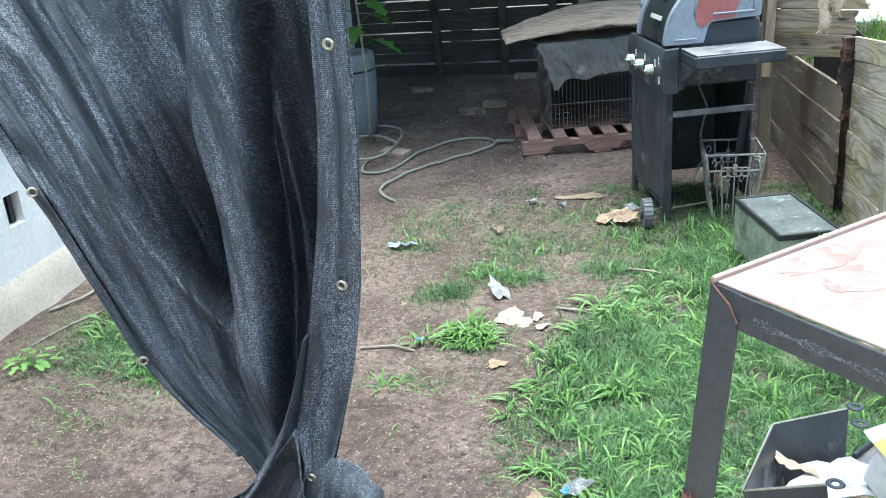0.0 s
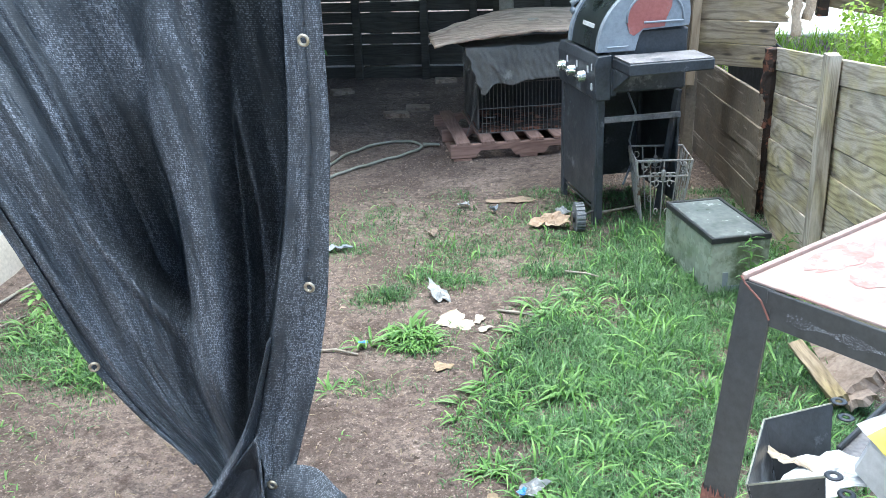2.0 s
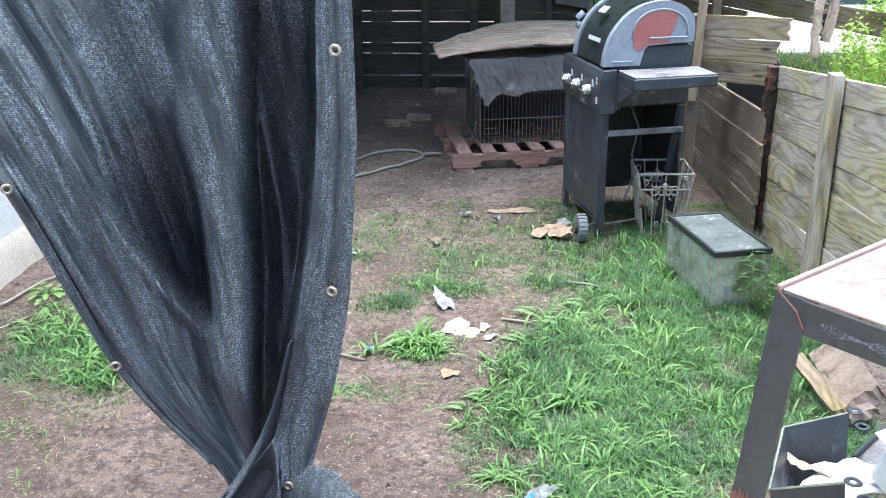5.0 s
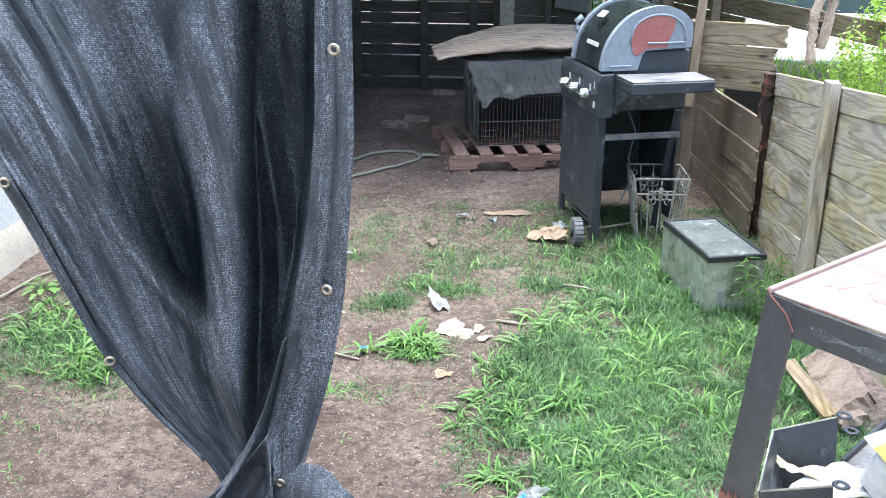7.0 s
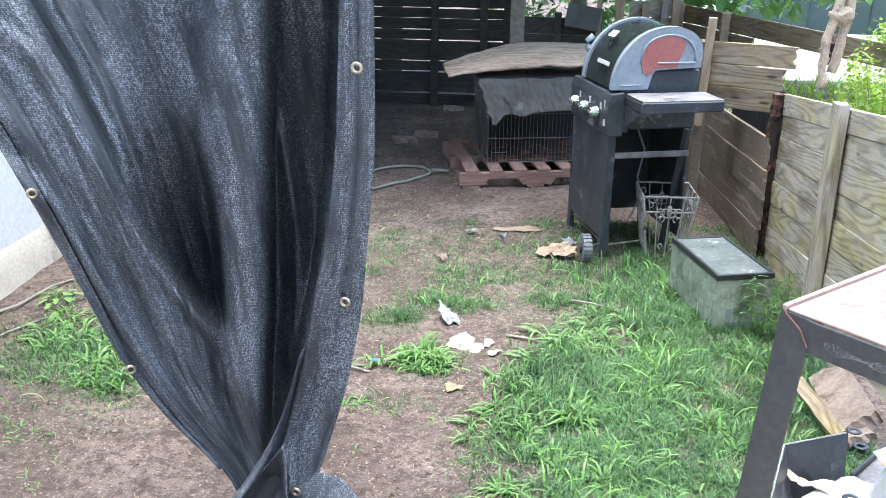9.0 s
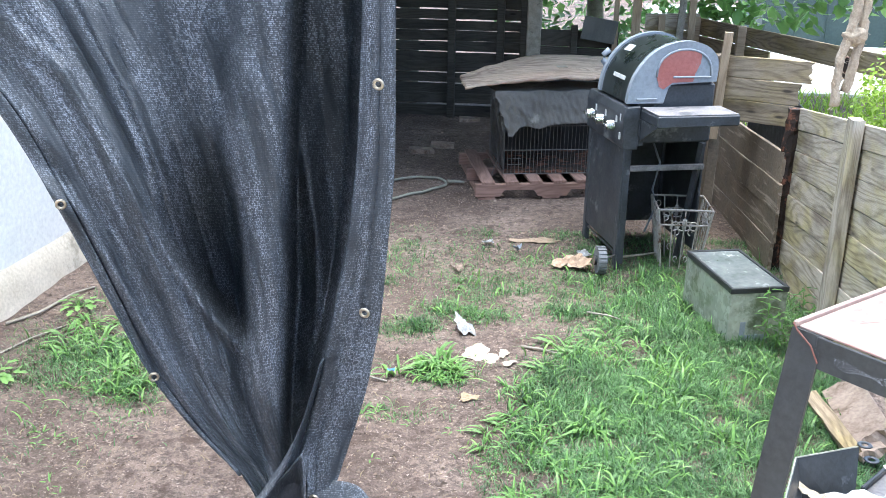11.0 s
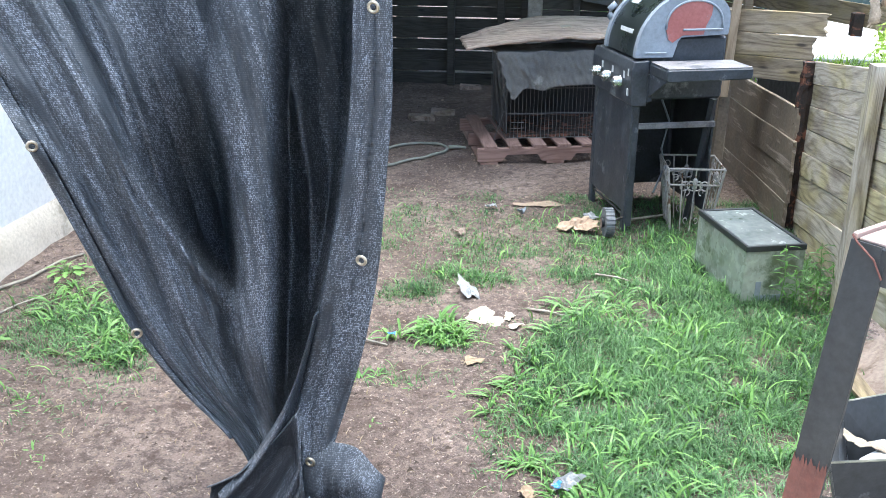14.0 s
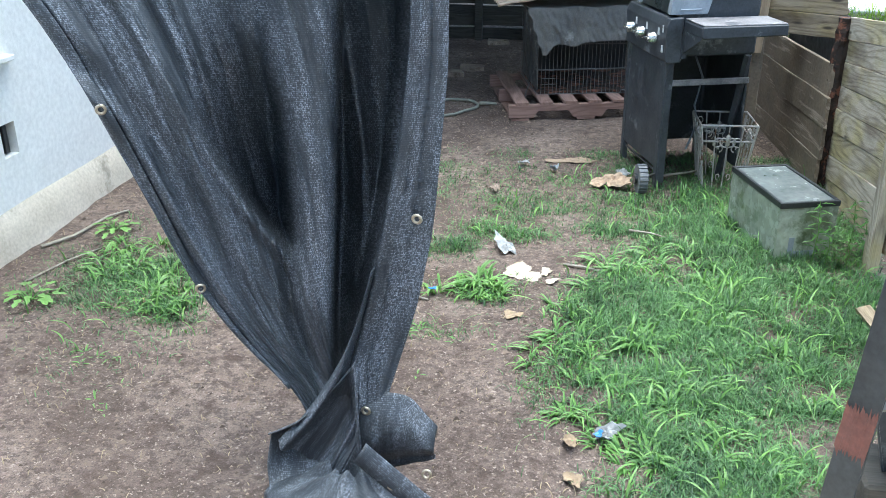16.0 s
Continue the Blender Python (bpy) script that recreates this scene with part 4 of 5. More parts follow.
def cage():
    c = thing("wire_cage", PAL @ pose(0.225, 0.2, 0.13), "dull wire dog crate standing on the pallet", "crate")
    L, D, H = 0.8, 0.65, 0.5
    # tray added over the slats in place of the shade under the crate
    part("floor_tray", box((0.004, 0.004, 0.002), (L - 0.004, D - 0.004, 0.016), 0.002), M_ROTTEN, c, "dark rusty tray added to dim the crate floor")
    for x in np.linspace(0, L, 31):
        for y in (0.0, D):
            part("wire", tube([(x, y, 0), (x, y, H)], 0.0022, 5), M_WIRE, c)
    for y in np.linspace(0.05, D - 0.05, 11):
        for x in (0.0, L):
            part("wire", tube([(x, y, 0), (x, y, H)], 0.0022, 5), M_WIRE, c)
    # added dark sheets standing in for the shade inside the crate
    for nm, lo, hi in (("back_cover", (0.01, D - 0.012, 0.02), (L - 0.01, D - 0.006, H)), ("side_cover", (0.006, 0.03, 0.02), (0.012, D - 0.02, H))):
        part(nm, box(lo, hi, 0.001), M_RIM, c, "dark sheet added to keep the crate interior black")
    for z in (0.0, 0.17, 0.34, H):
        part("rail", tube([(0, 0, z), (L, 0, z), (L, D, z), (0, D, z)], 0.0035, 6, closed=True), M_WIRE, c)
    part("door_latch", tube([(-0.02, -0.01, 0.19), (-0.09, -0.03, 0.0)], 0.003, 5), M_WIRE, c)
    part("door_latch", tube([(0.03, -0.005, 0.07), (0.12, -0.005, 0.07), (0.12, -0.005, 0.11), (0.03, -0.005, 0.11)], 0.0025, 5), M_WIRE, c)
    part("hook", tube([(0.85, -0.02, 0.19), (0.75, -0.03, 0.18), (0.68, -0.04, 0.1), (0.72, -0.04, 0.02), (0.58, -0.05, 0.03)], 0.003, 5), M_CAP, c, "pale bent wire")


cage()


def tarp_fn(u, v):
    x = 0.10 + 0.85 * u + 0.13 * (1 - u) * v + 0.012 * noise.noise((v * 9, u * 3, 6.0)) * (1 - u)
    drop = 0.235 + 0.02 * noise.noise((u * 7, 0, 8.0)) + 0.075 * math.exp(-((u - 0.03) / 0.07) ** 2) + 0.02 * math.exp(-((u - 0.3) / 0.1) ** 2) - 0.03 * u
    if v < 0.3:
        y, z = 0.35 - 0.4 * v / 0.3, 0.72
    else:
        k = (v - 0.3) / 0.7
        y, z = -0.05 - 0.05 * k, 0.72 - drop * k
    y += 0.006 * math.sin(u * 19 + v * 4) * v + 0.012 * noise.noise((u * 8, v * 3, 3.0)) + 0.008 * noise.noise((u * 30, v * 7, 1.0))
    return Vector((x, y + 0.21, z + 0.012 * noise.noise((u * 6, v * 6, 5.0))))


tarp = thing("tarp", PAL, "grey weathered tarp hanging ragged over the crate", "tarp")
sheet(tarp_fn, 110, 60, M_TARP, tarp, "sheet", "", (1, 0.6))
for q in range(9):
    e = tarp_fn(0.0, 0.32 + 0.07 * q)
    part("fringe", tube([e, e + Vector((-0.015 - 0.012 * (q % 3), -0.004, -0.02)), e + Vector((-0.012 - 0.01 * (q % 2), -0.006, -0.05 - 0.01 * (q % 3)))], 0.0022, 4), M_TARP, tarp, "frayed pale fringe")


def roof_board():
    r = thing("plywood_sheet", PAL @ pose(0.49, 0.55, 0.735), "bowed weathered plywood sheet roofing the crate", "board")

    def top(u, v):
        x = -0.56 + 1.36 * u
        rag = 0.03 * noise.noise((u * 17, v * 30, 2.0)) + 0.03 * abs(noise.noise((u * 55, v * 55, 6.0)))
        y = -0.42 + (0.25 + 0.55 * min(1, u * 2.2)) * v
        z = 0.02 + 0.065 * math.sin(math.pi * min(1, 0.05 + 0.85 * u)) + 0.045 * v - 0.02 * (1 - u)
        if v in (0, 1):
            y += rag
        return Vector((x + (rag if u in (0, 1) else 0), y, z + 0.008 * noise.noise((u * 9, v * 9, 4.0))))
    ob = sheet(top, 60, 24, M_PLY, r, "sheet", "", (1.3, 0.8))
    ob.modifiers["thickness"].thickness = 0.018
    part("dry_leaf", box((0.1, -0.3, 0.13), (0.17, -0.24, 0.137), 0.002), M_CREAM, r, "yellow dry leaf")


roof_board()

# ---------------------------------------------------------------- steel table with bin


def steel_table():
    m = Matrix.Translation((0.912, 0.177, 0.45)) @ pose(0, 0, 0, 0, 0, -46)
    t = thing("steel_table", m, "dark steel workbench with chalky pink primed top", "table")
    L, D, H = 0.9, 0.6, 0.83

    def angle_leg(x, y, sx, sy):
        """An angle iron, leaning out towards its foot."""
        bm = bmesh.new()
        ox, oy = -0.042 * sx, -0.058 * sy
        prof = [(0, 0), (0.048, 0), (0.048, 0.005), (0.005, 0.005), (0.005, 0.048), (0, 0.048)]
        lo = [bm.verts.new((x + px * sx + ox, y + py * sy + oy, 0)) for px, py in prof]
        hi = [bm.verts.new((x + px * sx, y + py * sy, H - 0.004)) for px, py in prof]
        for k in range(6):
            bm.faces.new((lo[k], lo[(k + 1) % 6], hi[(k + 1) % 6], hi[k]))
        bm.faces.new(lo[::-1])
        bm.faces.new(hi)
        leg = part("leg", bm, M_STEEL, t)
        k0, k1 = 0.625, 0.53
        bm = bmesh.new()
        vs, rnd = [], random.Random(6)
        cols = [(-0.001, 0.04), (-0.001, -0.001)] + [(0.0485 * q / 24, -0.001) for q in range(1, 25)]
        for z, k, amp in ((H * k1, k1, 0.011), (H * (k1 + k0) / 2, (k0 + k1) / 2, 0.0), (H * k0, k0, 0.009)):
            bx, by = x + ox * (1 - k), y + oy * (1 - k)
            vs.append([bm.verts.new((bx + px * sx, by + py * sy, z + amp * rnd.uniform(-1, 1))) for px, py in cols])
        for a, b in zip(vs, vs[1:]):
            for q in range(len(cols) - 1):
                bm.faces.new((a[q], a[q + 1], b[q + 1], b[q]))
        part("rust_patch", bm, M_RUST, leg, "flaking red rust")
    for x, y, sx, sy in ((0.0, 0.0, 1, 1), (L, 0.0, -1, 1), (0.0, D, 1, -1), (L, D, -1, -1)):
        angle_leg(x, y, sx, sy)
    A = H - 0.052
    for lo, hi in (((0.04, -0.0015, A), (L - 0.04, 0.0035, H - 0.0045)), ((0.049, D - 0.007, A), (L - 0.049, D - 0.002, H - 0.004)),
                   ((0.002, 0.049, A), (0.007, D - 0.049, H - 0.004)), ((L - 0.007, 0.049, A), (L - 0.002, D - 0.049, H - 0.004))):
        ap = part("apron", box(lo, hi, 0.001), M_STEEL, t)
        if lo[1] == -0.0015:
            rnd = random.Random(8)
            bm = bmesh.new()
            for k in range(1500):
                x = 0.07 + 0.5 * rnd.random()
                z = A + 0.021 + rnd.uniform(-1, 1) * 0.008 * (0.6 + 0.4 * math.sin(x * 90))
                w, h2 = rnd.uniform(0.0005, 0.0022), rnd.uniform(0.0003, 0.0007)
                bm.faces.new([bm.verts.new(q) for q in ((x, -0.0022, z), (x + w, -0.0022, z + rnd.uniform(-0.001, 0.001)), (x + w, -0.0022, z + h2), (x, -0.0022, z + h2))])
            tagged(part("scratches", bm, M_CAP, ap, "pale scratched paint"), kind="stuff")
    part("tabletop", box((0.008, 0.004, H - 0.004), (L, D - 0.004, H), 0.001), M_PINK, t, "chalky pink worn top")
    for cx, cy, rx, ry in ((0.045, 0.15, 0.028, 0.07), (0.11, 0.13, 0.035, 0.05), (0.2, 0.22, 0.06, 0.05)):
        bm = bmesh.new()
        bm.faces.new([bm.verts.new((cx + rx * math.cos(a) * (1 + 0.35 * noise.noise((math.cos(a) * 3 + cx * 50, math.sin(a) * 3, 1.0))), cy + ry * math.sin(a) * (1 + 0.35 * noise.noise((math.cos(a) * 3, math.sin(a) * 3 + cx * 50, 4.0))), H + 0.0006)) for a in [q * math.pi / 24 for q in range(48)]])
        part("worn_patch", bm, M_WORNRED, t, "faded red primer patch")
    part("edge_lip", box((0.0, 0.0, H - 0.004), (0.007, D, H + 0.006), 0.002), M_PINK, t)
    part("red_wire", tube([(0.003, -0.004, H + 0.004), (0.012, -0.006, H - 0.004), (0.035, -0.005, H - 0.02), (0.048, -0.004, H - 0.042)], 0.0013, 6), M_RUST, t, "thin red wire")


steel_table()

# ---------------------------------------------------------------- things under the table


def tray():
    b = thing("grease_tray", Matrix.Translation((1.07, 0.44, 0.735)), "scratched black metal tray with ring lugs holding paper", "tray")
    rim = [Vector((-0.033, 0.066, 0.135)), Vector((-0.095, -0.125, 0.135)), Vector((0.03, -0.094, 0.135)), Vector((0.095, 0.128, 0.135))]
    low = [Vector((-0.005, 0.03, 0.0)), Vector((-0.055, -0.095, 0.0)), Vector((0.05, -0.075, 0.0)), Vector((0.085, 0.06, 0.0))]
    for i, nm in ((0, "wall"), (1, "wall"), (3, "wall")):
        a, c2, d, e = rim[i], rim[(i + 1) % 4], low[(i + 1) % 4], low[i]
        bm = bmesh.new()
        n = (c2 - a).cross(e - a).normalized() * 0.003
        f0 = [bm.verts.new(p) for p in (a, c2, d, e)]
        f1 = [bm.verts.new(p + n) for p in (a, c2, d, e)]
        bm.faces.new(f0)
        bm.faces.new(f1[::-1])
        for k in range(4):
            bm.faces.new((f0[k], f0[(k + 1) % 4], f1[(k + 1) % 4], f1[k]))
        part(nm, bm, M_BIN, b)
    bm = bmesh.new()
    f = [bm.verts.new(p) for p in low] + [bm.verts.new(p + Vector((0, 0, 0.004))) for p in low]
    for q in ((0, 1, 2, 3), (7, 6, 5, 4), (0, 4, 5, 1), (1, 5, 6, 2), (2, 6, 7, 3), (3, 7, 4, 0)):
        bm.faces.new([f[k] for k in q])
    part("floor_plate", bm, M_BIN, b)
    part("rim_edge", tube([rim[2], rim[1], rim[0], rim[3]], 0.0022, 6), M_HOSE, b, "worn pale rim")
    for p in (rim[3] + Vector((0.012, 0.002, 0.004)), rim[3] + Vector((0.012, -0.045, 0.0)), rim[2] + Vector((0.012, 0.0, 0.002)), rim[2] + Vector((0.025, -0.03, -0.01))):
        bm = bmesh.new()
        add_tube(bm, [p + Vector((0.010 * math.cos(a * math.pi / 8), 0.010 * math.sin(a * math.pi / 8), 0)) for a in range(16)], 0.0046, 6, closed=True)
        for v in bm.verts:
            v.co.z = p.z + (v.co.z - p.z) * 0.35
        part("ring_lug", bm, M_BIN, b, "black ring lug", True)


tray()
crate = part("crate", box((0.98, 0.3, 0.448), (1.4, 0.435, 0.734), 0.006), M_DARKWOOD)
tagged(crate, "plain dark crate under the tray on the porch", "crate")


def crumpled(name, size, seed, material, label, category, m, rough=0.012, n=9, taper=0.0):
    """A torn, slightly crumpled flat piece with an uneven outline."""
    rnd = random.Random(seed)
    verts, faces = [], []
    p1, p2, N = rnd.uniform(0, 6), rnd.uniform(0, 6), 26
    outline = [1 + 0.2 * math.sin(2 * a + p1) + 0.2 * math.sin(3 * a + p2) + 0.13 * math.sin(7 * a + p1) + rnd.uniform(-0.13, 0.1) for a in [q * 2 * math.pi / N for q in range(N)]]
    verts.append(Vector((0, 0, rough)))
    rings = 5
    for r in range(1, rings + 1):
        for k in range(N):
            a = 2 * math.pi * (k + 0.3 * rnd.uniform(-1, 1)) / N
            q = r / rings * outline[k]
            x, y = size[0] * 0.5 * q * math.cos(a), size[1] * 0.5 * q * math.sin(a)
            fold = noise.noise((x * 26 + seed, y * 26, seed)) * 1.5 + abs(noise.noise((x * 60, y * 60 + seed, seed))) * 1.2
            verts.append(Vector((x * (1 - taper * y), y, rough * (0.8 + fold))))
    for k in range(N):
        faces.append((0, 1 + k, 1 + (k + 1) % N))
    for r in range(rings - 1):
        for k in range(N):
            a, b = 1 + r * N + k, 1 + r * N + (k + 1) % N
            faces.append((a, a + N, b + N, b))
    ob = arrays_object(name, verts, faces, material)
    s = ob.modifiers.new("thickness", "SOLIDIFY")
    s.thickness, s.offset = 0.0015, 0
    ob.matrix_world = m
    return tagged(ob, label, category)


crumpled("paper_sheet", (0.16, 0.12), 3, M_PAPER, "crumpled white paper lying in the black tray", "paper", pose(1.135, 0.425, 0.812, 4, -6, 20), 0.008)
crumpled("paper_roll", (0.07, 0.022), 4, M_CREAM, "rolled cream paper scrap in the tray", "paper", pose(1.07, 0.452, 0.82, 0, 10, -30), 0.008)


def packet():
    p = thing("plastic_packet", pose(1.25, 0.37, 0.795, 20, 0, 30), "yellow and red plastic packet with clear edge", "packet")

    def body(y0, y1):
        bm = bmesh.new()
        rows = []
        for j in range(9):
            y = y0 + (y1 - y0) * j / 8
            rows.append([bm.verts.new((-0.055 + 0.11 * i / 8, y, 0.09 + 0.022 * math.sin(math.pi * i / 8) * math.sin(math.pi * (y + 0.06) / 0.2) + 0.004 * noise.noise((i * 0.9, y * 40, 2.0)))) for i in range(9)])
        for a, b in zip(rows, rows[1:]):
            for k in range(8):
                bm.faces.new((a[k], a[k + 1], b[k + 1], b[k]))
        return bm
    part("red_band", body(-0.06, -0.03), M_BAGRED, p, "red band", True)
    yb = part("yellow_body", body(-0.03, 0.1), M_YELLOW, p, "yellow film", True)
    for k in range(3):
        part("text_bar", box((0.012, 0.012 + k * 0.012, 0.113), (0.045, 0.017 + k * 0.012, 0.1145)), M_RIM, yb, "dark printed bar")
    part("clear_edge", body(0.1, 0.125), M_PAPER, p, "pale sealed edge", True)
    part("filling", box((-0.05, -0.055, 0.0), (0.05, 0.1, 0.088), 0.01), M_PAPER, p)


packet()


def netting():
    n = thing("netting", pose(1.26, 0.3, 0.735), "tangled blue-grey plastic netting", "netting")
    rnd = random.Random(12)
    for k in range(26):
        pts = [Vector((rnd.uniform(-0.07, 0.09), rnd.uniform(-0.05, 0.05), rnd.uniform(0.0, 0.10))) for _ in range(5)]
        part("strand", tube([a.lerp(b, q / 4) + Vector((0, 0, 0.008 * math.sin(q * 1.5))) for a, b in zip(pts, pts[1:]) for q in range(4)], 0.0016, 4), M_NET, n)
    part("clump", tube([(-0.06, 0, 0.02), (0.0, 0.02, 0.035), (0.08, 0, 0.02)], 0.03, 8, 0.024), M_NET, n, smooth=True)


netting()
panel = part("sheet_panel", box((0, -0.2, 0), (0.26, 0, 0.006), 0.001, pose(1.175, 0.535, 0.785, 0, 0, 51)), M_SHELF)
tagged(panel, "dull primed sheet metal offcut leaning by the tray", "sheet metal")
part("edge_lip", box((0, -0.004, 0.006), (0.26, 0.004, 0.018), 0.002, pose(1.175, 0.535, 0.785, 0, 0, 51)), M_STEEL, panel)

# ---------------------------------------------------------------- frayed rope


def rope():
    r = thing("frayed_rope", pose(1.18, 1.1, 0), "old pale frayed rope hanging knotted", "rope")
    for k, pts in enumerate((((0.0, 0, 2.6), (0.0, 0, 1.75), (0.003, 0, 1.64), (-0.006, 0.0, 1.59), (-0.018, 0, 1.54), (-0.02, 0, 1.48), (-0.014, 0, 1.43)),
                             ((0.022, 0.01, 2.6), (0.022, 0.01, 1.75), (0.022, 0.01, 1.64), (0.02, 0.012, 1.57), (0.012, 0.01, 1.5), (0.004, 0.01, 1.46)))):
        smooth = []
        pts = [Vector(p) for p in pts]
        for a, b in zip(pts, pts[1:]):
            n = max(2, int((b - a).length / 0.012))
            smooth += [a.lerp(b, q / n) for q in range(n)]
        smooth.append(pts[-1])
        bm = bmesh.new()
        add_tube(bm, smooth, 0.0135, 10, 0.0095)
        for v in bm.verts:
            v.co += Vector((noise.noise(v.co * 140), noise.noise(v.co * 140 + Vector((9, 0, 0))), 0)) * 0.006
        part("strand", bm, M_ROPE, r, "", True)
        rnd = random.Random(k)
        bm = bmesh.new()
        for q in range(700):
            p = smooth[rnd.randrange(len(smooth))]
            if p.z > 1.8:
                continue
            d = Vector((rnd.uniform(-1, 1), rnd.uniform(-1, 1), rnd.uniform(-1.2, 0.4))).normalized()
            add_tube(bm, [p + d * 0.009, p + d * rnd.uniform(0.013, 0.02) + Vector((0, 0, -0.004))], 0.0006, 3)
        tagged(part("fibres", bm, M_ROPE, r), kind="stuff")
    bm = bmesh.new()
    bmesh.ops.create_icosphere(bm, subdivisions=3, radius=0.023, matrix=Matrix.Translation((0.006, 0.0, 1.585)) @ Matrix.Diagonal((1, 0.8, 0.9, 1)))
    for v in bm.verts:
        v.co += v.normal * 0.012 * noise.noise(v.co * 90)
    part("knot", bm, M_ROPE, r, "bulky knot", True)


rope()

# ---------------------------------------------------------------- wood under the table and litter


def driftwood():
    sl = thing("wood_slab", I4, "warped weathered wooden slab leaning by the fence", "slab")
    plank(sl, (1.66, 2.47, 0.01), (1.66, 2.0, 0.03), 0.15, 0.06, M_STONE, (0.06, 0.03), 301, up=(1, 0.0, 0.75))
    plank(sl, (1.63, 2.15, 0.02), (1.66, 1.93, 0.04), 0.1, 0.03, M_STONE, (0.05, 0.03), 302, up=(1, 0.1, 0.4))
    pl = thing("short_plank", I4, "short brown offcut plank lying in the grass", "plank")
    plank(pl, (1.56, 2.42, 0.03), (1.61, 1.95, 0.05), 0.055, 0.03, M_OLIVE, (0.02, 0.02), 201, up=(1, 0, 0.35))


driftwood()


def gz(x, y):
    return height_at(x, y)


crumpled("paper_scrap", (0.075, 0.15), 11, M_WRAP, "torn translucent white wrapper lying on soil", "litter", pose(0.13, 2.86, gz(0.13, 2.86) + 0.016, 22, 8, 40), 0.016)
crumpled("paper_scrap", (0.145, 0.15), 33, M_CREAM, "torn cream paper plate piece lying on soil", "litter", pose(0.235, 2.62, gz(0.24, 2.62) + 0.003, 3, -3, 10), 0.006)
crumpled("paper_scrap", (0.07, 0.05), 14, M_CREAM, "small cream paper shred on soil", "litter", pose(0.34, 2.63, gz(0.34, 2.63) + 0.003, 0, 0, 70), 0.006)
crumpled("paper_scrap", (0.06, 0.04), 15, M_CREAM, "small cream paper shred on soil", "litter", pose(0.37, 2.53, gz(0.37, 2.53) + 0.006, 0, 0, 10), 0.006)
crumpled("leaf_scrap", (0.06, 0.075), 16, M_DEADLEAF, "dry torn leaf on soil", "litter", pose(0.235, 2.2, gz(0.235, 2.2) + 0.003, 0, 0, 30), 0.007)
crumpled("cardboard", (0.2, 0.13), 17, M_CARD, "soggy torn brown cardboard by the barbecue wheel", "litter", pose(0.62, 3.83, gz(0.62, 3.83) + 0.035, 10, -8, 20), 0.018)
crumpled("cardboard", (0.26, 0.10), 18, M_MUD, "flattened muddy cardboard on soil", "litter", pose(0.4, 4.26, gz(0.4, 4.26) + 0.006, 0, 0, 8), 0.006)
crumpled("paper_scrap", (0.09, 0.07), 19, M_WRAP, "crumpled pale wrapper by the cardboard", "litter", pose(0.68, 4.0, gz(0.68, 4.0) + 0.02, 0, 0, 50), 0.025)
crumpled("paper_scrap", (0.075, 0.055), 20, M_WRAP, "small white tissue on soil", "litter", pose(0.12, 4.13, gz(0.12, 4.13) + 0.014, 0, 0, 20), 0.016)
crumpled("plastic_scrap", (0.035, 0.03), 21, M_BLUE, "tiny bright blue plastic scrap on soil", "litter", pose(-0.115, 2.385, gz(-0.115, 2.385) + 0.012, 10, 10, 0), 0.012)
crumpled("wrapper", (0.1, 0.045), 22, M_WRAP, "white and blue wrapper at the grass edge", "litter", pose(0.6, 1.44, gz(0.6, 1.44) + 0.014, 8, 0, 20), 0.016)
crumpled("plastic_scrap", (0.03, 0.02), 23, M_BLUE, "blue printed wrapper corner on soil", "litter", pose(0.575, 1.415, gz(0.57, 1.41) + 0.026, 8, 0, 20), 0.008)
crumpled("leaf_scrap", (0.05, 0.06), 24, M_DEADLEAF, "dry torn leaf on soil", "litter", pose(0.49, 1.38, gz(0.49, 1.38) + 0.012, 0, 0, 0), 0.01)
crumpled("leaf_scrap", (0.05, 0.065), 25, M_DEADLEAF, "yellowed dry leaf on soil", "litter", pose(0.508, 1.19, gz(0.508, 1.19) + 0.01, 0, 0, 0), 0.008)
crumpled("pebble", (0.06, 0.05), 26, M_STONE, "small pale stone on soil", "stone", pose(0.0, 3.66, gz(0, 3.66) + 0.004, 0, 0, 0), 0.02)
crumpled("pebble", (0.05, 0.04), 27, M_CAP, "small grey stone on soil", "stone", pose(0.3, 4.03, gz(0.3, 4.03) + 0.004, 0, 0, 0), 0.03)
crumpled("paper_scrap", (0.14, 0.07), 28, M_CAP, "muddy pink-grey rag on thin grass", "litter", pose(-0.48, 3.42, gz(-0.48, 3.42) + 0.012, 0, 0, 0), 0.014)


def stick(pts, r, label):
    ob = part("stick", tube([(x, y, gz(x, y) + r + d) for x, y, d in pts], r, 6, r * 0.6), M_BARK, smooth=True)
    tagged(ob, label, "stick")


stick(((0.41, 2.72, 0.0), (0.5, 2.70, 0.006), (0.6, 2.655, 0.0)), 0.007, "thin bare pale twig on soil")
stick(((0.70, 3.12, 0.02), (0.8, 3.1, 0.025), (0.86, 3.06, 0.02)), 0.006, "thin bare pale twig in grass")
stick(((0.88, 3.95, 0.03), (1.0, 4.0, 0.035), (1.12, 4.08, 0.03)), 0.008, "thin bare pale twig in grass")
stick(((-1.98, 2.55, 0.0), (-1.9, 2.7, 0.01), (-1.86, 2.95, 0.01), (-1.8, 3.05, 0.0)), 0.009, "crooked pale twig on soil")
stick(((-1.85, 2.2, 0.0), (-1.78, 2.42, 0.01), (-1.7, 2.6, 0.0)), 0.006, "crooked pale twig on soil")
stick(((-0.35, 2.3, 0.0), (-0.22, 2.33, 0.006), (-0.12, 2.3, 0.0)), 0.007, "dark short twig on soil")


